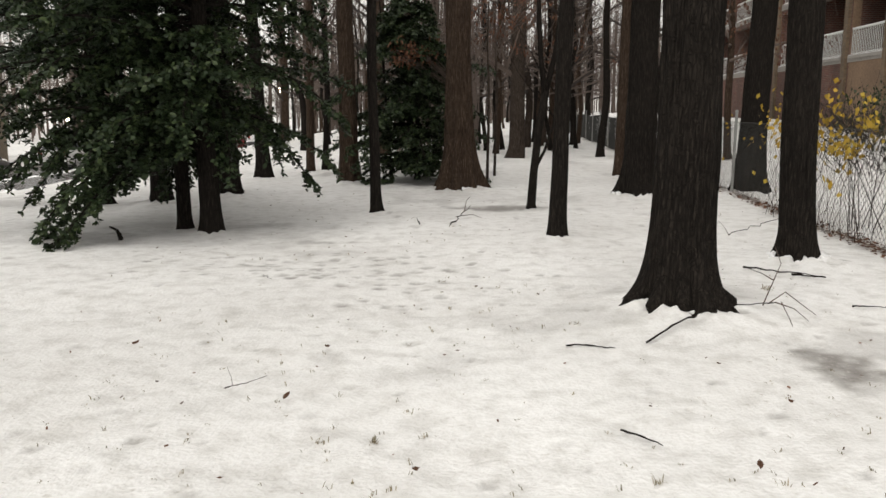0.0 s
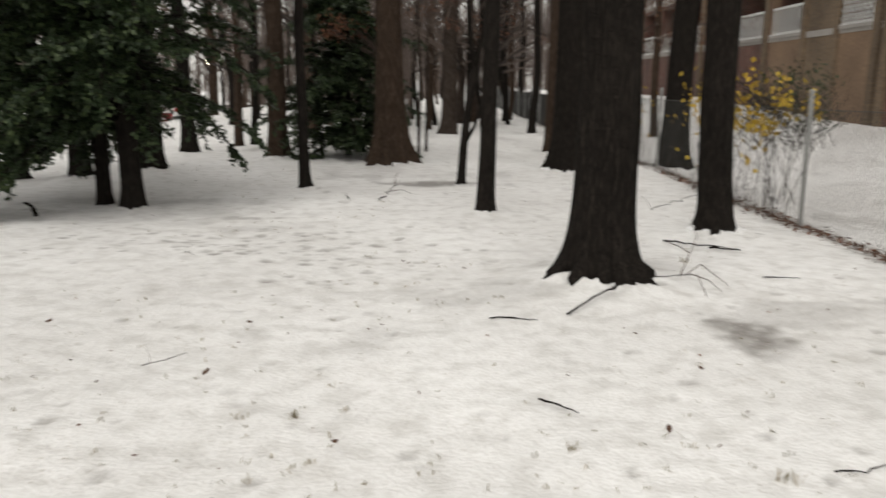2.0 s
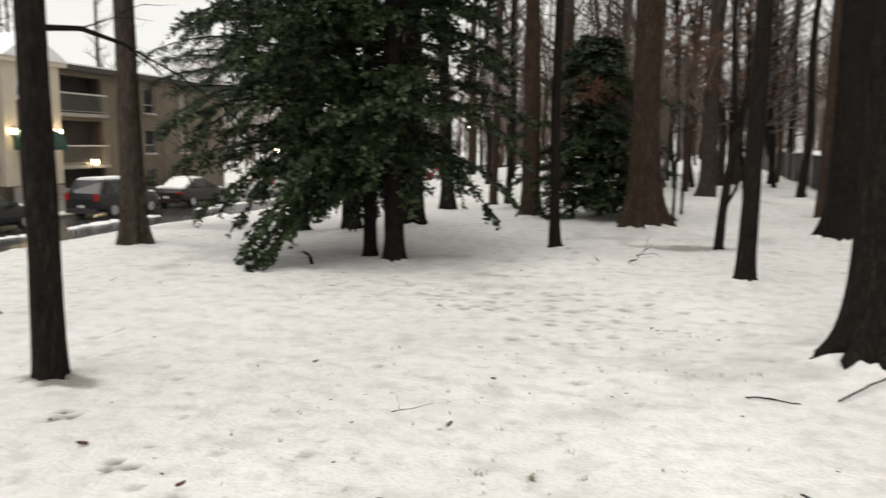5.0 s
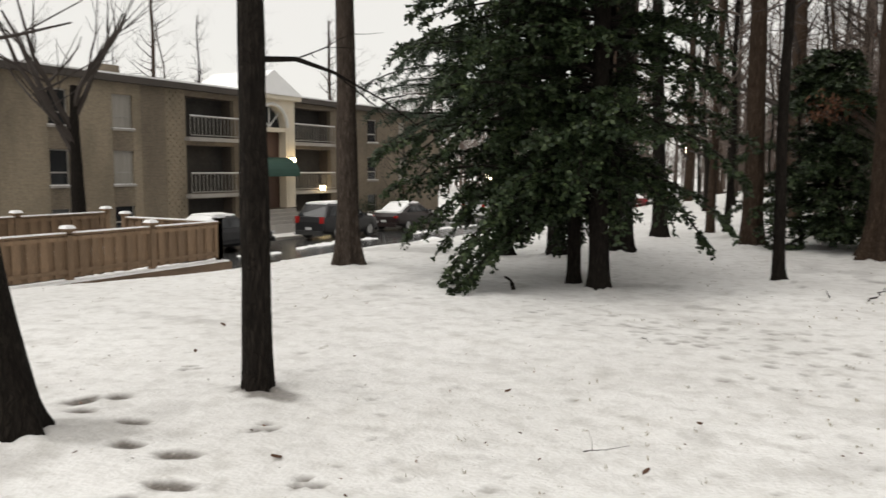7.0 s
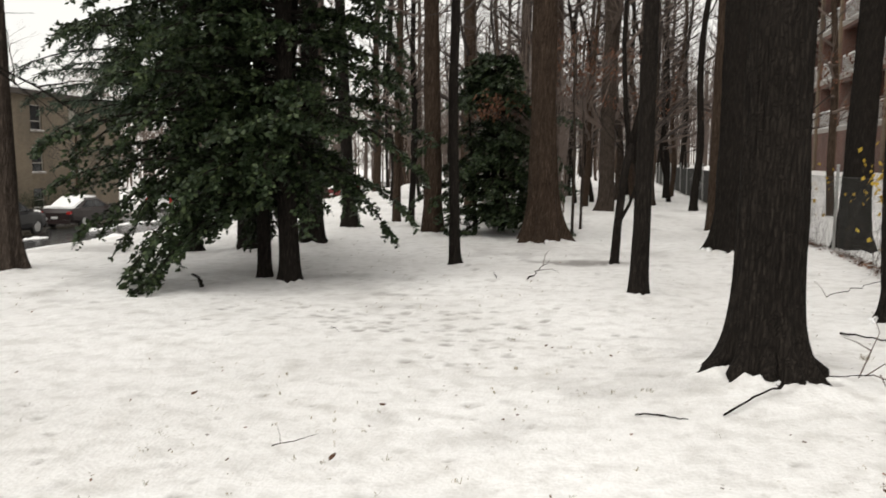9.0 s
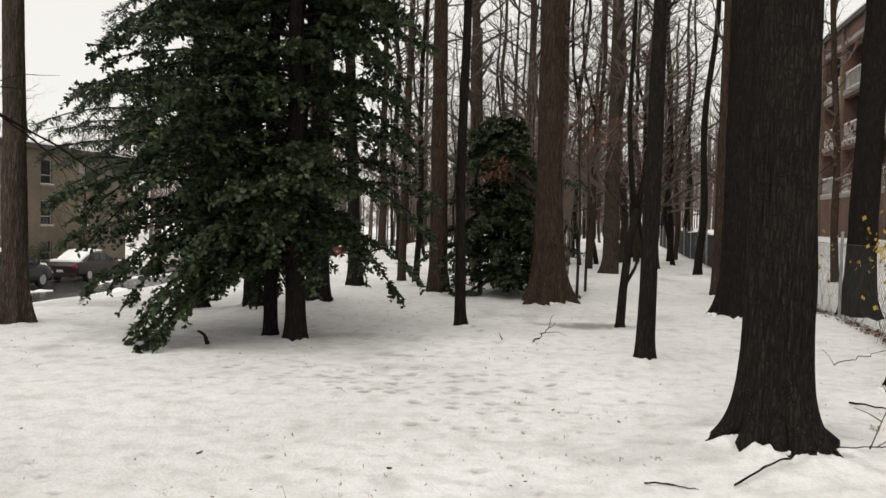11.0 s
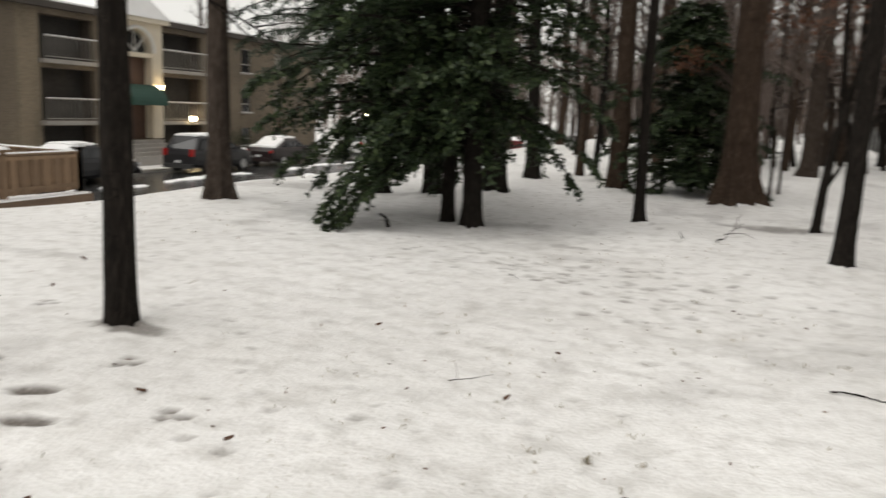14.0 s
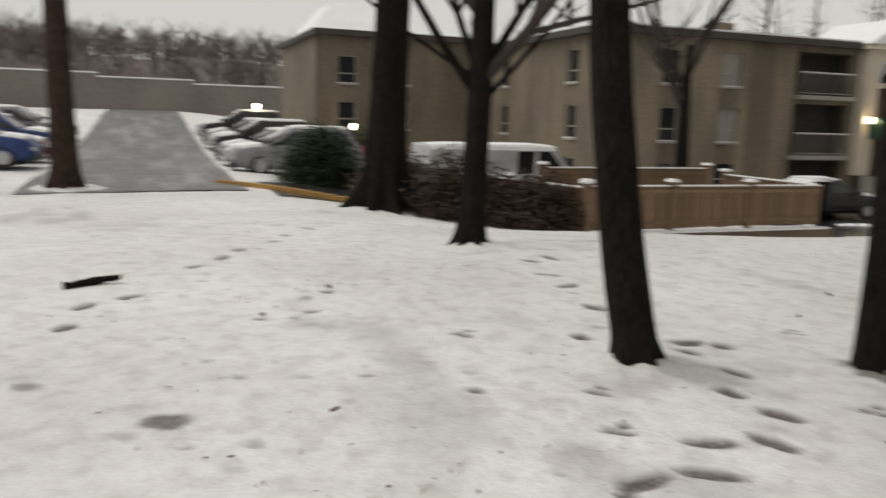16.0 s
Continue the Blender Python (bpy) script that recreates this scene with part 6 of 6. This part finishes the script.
for i, (x, y, mat, what) in enumerate(((-21.5, 46, PAINT_WHITE, "white"), (-20.9, 51, PAINT_WHITE, "white"), (-24.5, 57, PAINT_BLUE, "blue"), (-21.4, 61, PAINT_GREY, "silver"), (-17.8, 55, PAINT_BLACK, "black"), (-18.2, 66, PAINT_RED, "dark red"), (-16.3, 72, PAINT_WHITE, "white"))):
    car(gl(x, y), 90 + (i % 3) * 20, "sedan" if i % 2 else "suv", mat, "%s parked car under snow farther along the street" % what)

# ---- sticks, leaves and tufts on the snow ----


rough = random.Random(4)


def stick(pts, r, label, twigs=(), mat=None, name="stick"):
    x, y = pts[0][:2]
    t = thing(name, (x, y, gz(x, y)), label, "stick", "fallen sticks")
    o = Vector((x, y, gz(x, y)))
    g = Geo()
    q = [Vector((p[0], p[1], gz(p[0], p[1]) + (p[2] if len(p) > 2 else 0.02))) - o for p in pts]
    fine = []
    for a, b in zip(q, q[1:]):
        fine += [a.lerp(b, k / 5) for k in range(5)]
    fine.append(q[-1])
    wig = 0.35 * (q[-1] - q[0]).length / len(fine)
    fine = [p + Vector((rough.uniform(-wig, wig), rough.uniform(-wig, wig), rough.uniform(-0.3, 0.5) * wig)) if 0 < i < len(fine) - 1 else p for i, p in enumerate(fine)]
    g.tube(fine, [r * 0.62 * (1 - 0.6 * i / (len(fine) - 1)) * rough.uniform(0.75, 1.2) for i in range(len(fine))], 6)
    g.obj("shaft", mat or BARK_DARK, t, smooth=True)
    for tw in twigs:
        g = Geo()
        q = [Vector((p[0], p[1], gz(p[0], p[1]) + p[2])) - o for p in tw]
        g.tube(q, [r * 0.38 * (1 - 0.6 * i / (len(q) - 1)) for i in range(len(q))], 5)
        g.obj("twig", TWIG_RED, t)


stick([(1.39, 5.2, 0.035), (1.7, 5.5, 0.10), (2.0, 5.72, 0.14), (2.35, 5.85, 0.14), (2.55, 5.9, 0.14)], 0.014, "long forked fallen branch lying against the roots",
      [[(2.45, 5.88, 0.12), (2.55, 5.95, 0.3), (2.62, 6.0, 0.42), (2.6, 6.1, 0.55)], [(2.55, 5.9, 0.14), (2.68, 5.85, 0.1), (2.75, 5.75, 0.03)], [(2.5, 5.9, 0.13), (2.66, 5.98, 0.2), (2.85, 6.0, 0.06), (2.9, 5.95, 0.02)],
       [(2.55, 5.95, 0.3), (2.45, 5.95, 0.36), (2.38, 6.0, 0.38)], [(2.6, 5.9, 0.14), (2.6, 5.75, 0.06), (2.57, 5.6, 0.02)]], name="fallen_branch")
stick([(0.84, 5.18), (0.98, 5.2), (1.1, 5.14), (1.16, 5.12)], 0.012, "short dark stick on the snow")
stick([(-1.26, 4.34), (-1.16, 4.42), (-1.06, 4.56)], 0.006, "thin curved twig on the snow", [[(-1.22, 4.37, 0.02), (-1.24, 4.42, 0.06), (-1.27, 4.45, 0.11)]], TWIG)
stick([(0.89, 3.74), (0.97, 3.66), (1.04, 3.58), (1.05, 3.55)], 0.011, "short dark stick half sunk in snow")
stick([(3.05, 7.86), (3.3, 7.6), (3.6, 7.33)], 0.016, "dark stick on the snow near the fence")
stick([(3.36, 7.45), (3.62, 7.3)], 0.022, "stub of dark branch on the snow")
stick([(3.31, 6.2), (3.45, 6.18), (3.6, 6.15)], 0.012, "short dark stick on the snow")
stick([(3.74, 10.2), (4.2, 10.6, 0.06), (4.75, 11.07, 0.12)], 0.012, "thin branch leaning to the fence", [[(3.74, 10.2, 0.02), (3.7, 10.28, 0.12), (3.62, 10.3, 0.2)]])
stick([(4.7, 5.92), (4.5, 5.6), (4.27, 5.24)], 0.02, "dark broken branch near a fence post")
stick([(2.0, 2.92, 0.004), (2.12, 2.9, 0.008), (2.35, 2.98, 0.004)], 0.008, "dark stick pressed into the snow")
stick([(0.1, 10.7), (0.25, 11.0, 0.1), (0.4, 11.4, 0.2)], 0.016, "forked twig standing out of the snow", [[(0.25, 11.0, 0.1), (0.42, 11.0, 0.12), (0.55, 11.05, 0.06)], [(0.3, 11.1, 0.14), (0.33, 11.1, 0.3), (0.38, 11.1, 0.36)]])
stick([(-0.32, 10.75, 0.02), (-0.36, 10.8, 0.1)], 0.014, "stub of a twig in the snow")
stick([(-1.75, 7.5), (-1.62, 7.3)], 0.005, "thin twig on the snow")
stick([(-7.5, -0.72, 0.0), (-7.6, -0.45, 0.03), (-7.62, -0.26, 0.05)], 0.085, "dark chunk of fallen branch in the snow")
stick([(3.9, 13.3), (4.1, 13.2, 0.1), (4.3, 13.4, 0.04)], 0.012, "twig at the foot of a tree")
stick([(-3.95, 9.55, 0.05), (-4.0, 9.6, 0.16), (-4.1, 9.6, 0.2)], 0.05, "low dark stump under the evergreen", name="stump")

rng = random.Random(21)


def fallen_leaf(x, y, size=0.075):
    size *= 0.58
    t = thing("leaf", (x, y, gz(x, y)), "curled russet fallen leaf on snow", "leaf", "fallen leaves")
    g = Geo()
    a = rng.uniform(0, 6.28)
    n = 7
    for i in range(n + 1):
        u = i / n
        w = size * 0.34 * math.sin(math.pi * min(1, u * 0.92 + 0.06)) * (0.75 + 0.35 * (i % 2))
        for s in (-1, 0, 1):
            p = Vector((size * (u - 0.5), s * w, 0.022 + 0.014 * (s * s) + 0.018 * u * u))
            g.v.append((p.x * math.cos(a) - p.y * math.sin(a), p.x * math.sin(a) + p.y * math.cos(a), p.z))
    for i in range(n):
        for k in range(2):
            g.f.append((i * 3 + k, i * 3 + k + 1, i * 3 + k + 4, i * 3 + k + 3))
    g.obj("blade", LEAF_LITTER, t)


for p in ((-0.87, 4.18, 0.09), (-0.78, 5.12, 0.1), (-2.67, 3.42, 0.1), (-5.58, 6.03, 0.12), (1.42, 3.31, 0.08), (2.2, 2.73, 0.08), (-0.12, 3.27, 0.09), (-6.78, 1.49, 0.12), (-5.98, 0.8, 0.1), (-3.9, 0.9, 0.09), (-2.1, 5.2, 0.08), (-4.9, 5.0, 0.08), (1.9, 4.1, 0.07), (-1.9, 3.1, 0.08), (0.3, 7.0, 0.08)):
    fallen_leaf(*p)


def tuft(g, x, y, n, h):
    for _ in range(n):
        a, l = rng.uniform(0, 6.28), rng.uniform(0.2, 0.9)
        p = Vector((x + rng.gauss(0, h * 0.4), y + rng.gauss(0, h * 0.4), gz(x, y) - 0.01))
        e = p + Vector((math.cos(a) * l * h, math.sin(a) * l * h, h * rng.uniform(0.35, 1)))
        m = p.lerp(e, 0.55) + Vector((0, 0, h * 0.18))
        s = Vector((-math.sin(a), math.cos(a), 0)) * 0.0022
        g.add([tuple(p - s), tuple(p + s), tuple(m + s), tuple(m - s), tuple(e)], [(0, 1, 2, 3), (3, 2, 4)])


for x, y, n, h in ((-0.61, 3.64, 12, 0.035), (-0.34, 3.64, 26, 0.04), (-0.09, 3.72, 12, 0.035), (0.93, 3.21, 14, 0.04), (1.76, 2.87, 18, 0.06), (1.0, 5.75, 26, 0.06), (2.9, 6.9, 24, 0.06)):
    t = thing("grass_tuft", (x, y, gz(x, y)), "tuft of dry grass poking through snow", "grass", "grass tufts")
    g = Geo()
    tuft(g, x, y, n, h)
    g.v = [(a - x, b - y, c - gz(x, y)) for a, b, c in g.v]
    g.obj("blade", GRASS, t)
g = Geo()
for i in range(1500):
    d = 2.6 + 13 * rng.random() ** 1.2
    a = radians(rng.uniform(-42, 95))
    x, y = -math.sin(a) * d, math.cos(a) * d
    if x > FENCE_X + FENCE_K * y - 0.2:
        continue
    k = noise.noise((x * 0.35, y * 0.35, 5))
    if k < -0.12 and rng.random() < 0.75:
        continue
    tuft(g, x, y, rng.randint(2, 6), rng.uniform(0.015, 0.038))
tagged(g.obj("grass", GRASS), "sparse dry grass blades showing through snow", "grass", kind="stuff")
# crumbs of bark and twig
g = Geo()
for i in range(420):
    d = 2.4 + 15 * rng.random() ** 1.1
    a = radians(rng.uniform(-42, 98))
    x, y = -math.sin(a) * d, math.cos(a) * d
    b, l = rng.uniform(0, 6.28), rng.uniform(0.008, 0.028)
    z = gz(x, y) + 0.012
    if rng.random() < 0.5:
        g.tube([(x, y, z), (x + math.cos(b) * l, y + math.sin(b) * l, z + 0.008)], rng.uniform(0.003, 0.006), 4)
    else:
        g.leaf(Vector((x, y, z)), Vector((math.cos(b), math.sin(b), 0.15)), Vector((0, 0, 1)), l * 1.3, l * 0.7)
tagged(g.obj("debris", LEAF_LITTER), "crumbs of bark, twig and leaf on snow", "debris", kind="stuff")
# leaf litter caught along the fence
g = Geo()
for i in range(2600):
    y = 2.5 + 26 * rng.random() ** 1.3
    x = FENCE_X + FENCE_K * y + rng.gauss(-0.02, 0.09)
    b = rng.uniform(0, 6.28)
    g.leaf(Vector((x, y, gz(x, y) + rng.uniform(0.0, 0.05))), Vector((math.cos(b), math.sin(b), rng.uniform(-0.2, 0.6))), Vector((rng.uniform(-0.5, 0.5), rng.uniform(-0.5, 0.5), 1)), rng.uniform(0.04, 0.09), rng.uniform(0.025, 0.05))
tagged(g.obj("leaf_litter", LEAF_LITTER), "dead brown leaves caught along the fence foot", "leaves", kind="stuff")
# snow lying in the roots of the nearest trees
for key, n in (("front", 9), ("right", 6), ("big", 8), ("bank", 5), ("bigL", 6)):
    x, y, r = TREES[key]
    t = thing("snow_clump", (x, y, gz(x, y)), "snow lodged between the roots of a tree", "snow", "snow in roots")
    g = Geo()
    for i in range(n * 8):
        a = rng.uniform(0, 6.28)
        d = r * rng.uniform(1.08, 1.75)
        s = rng.uniform(0.012, 0.036) * (1 + r)
        c = Vector((math.cos(a) * d, math.sin(a) * d, 0.02 + rng.uniform(0.02, 0.11) * max(0.0, 1.9 - d / r)))
        v = []
        for j in range(4):
            for k in range(7):
                th, ph = math.pi * (j + 0.5) / 4, 2 * math.pi * k / 7
                q = 1 + 0.35 * noise.noise((i * 3.1 + j, k * 1.3, 2))
                v.append(tuple(c + Vector((s * 1.5 * q * math.sin(th) * math.cos(ph), s * 1.5 * q * math.sin(th) * math.sin(ph), s * 0.8 * q * math.cos(th)))))
        g.add(v, [(j * 7 + k, j * 7 + (k + 1) % 7, (j + 1) * 7 + (k + 1) % 7, (j + 1) * 7 + k) for j in range(3) for k in range(7)] + [tuple(range(7))[::-1], tuple(21 + k for k in range(7))])
    tagged(g.obj("snow", SNOW, t, smooth=True), kind="stuff")
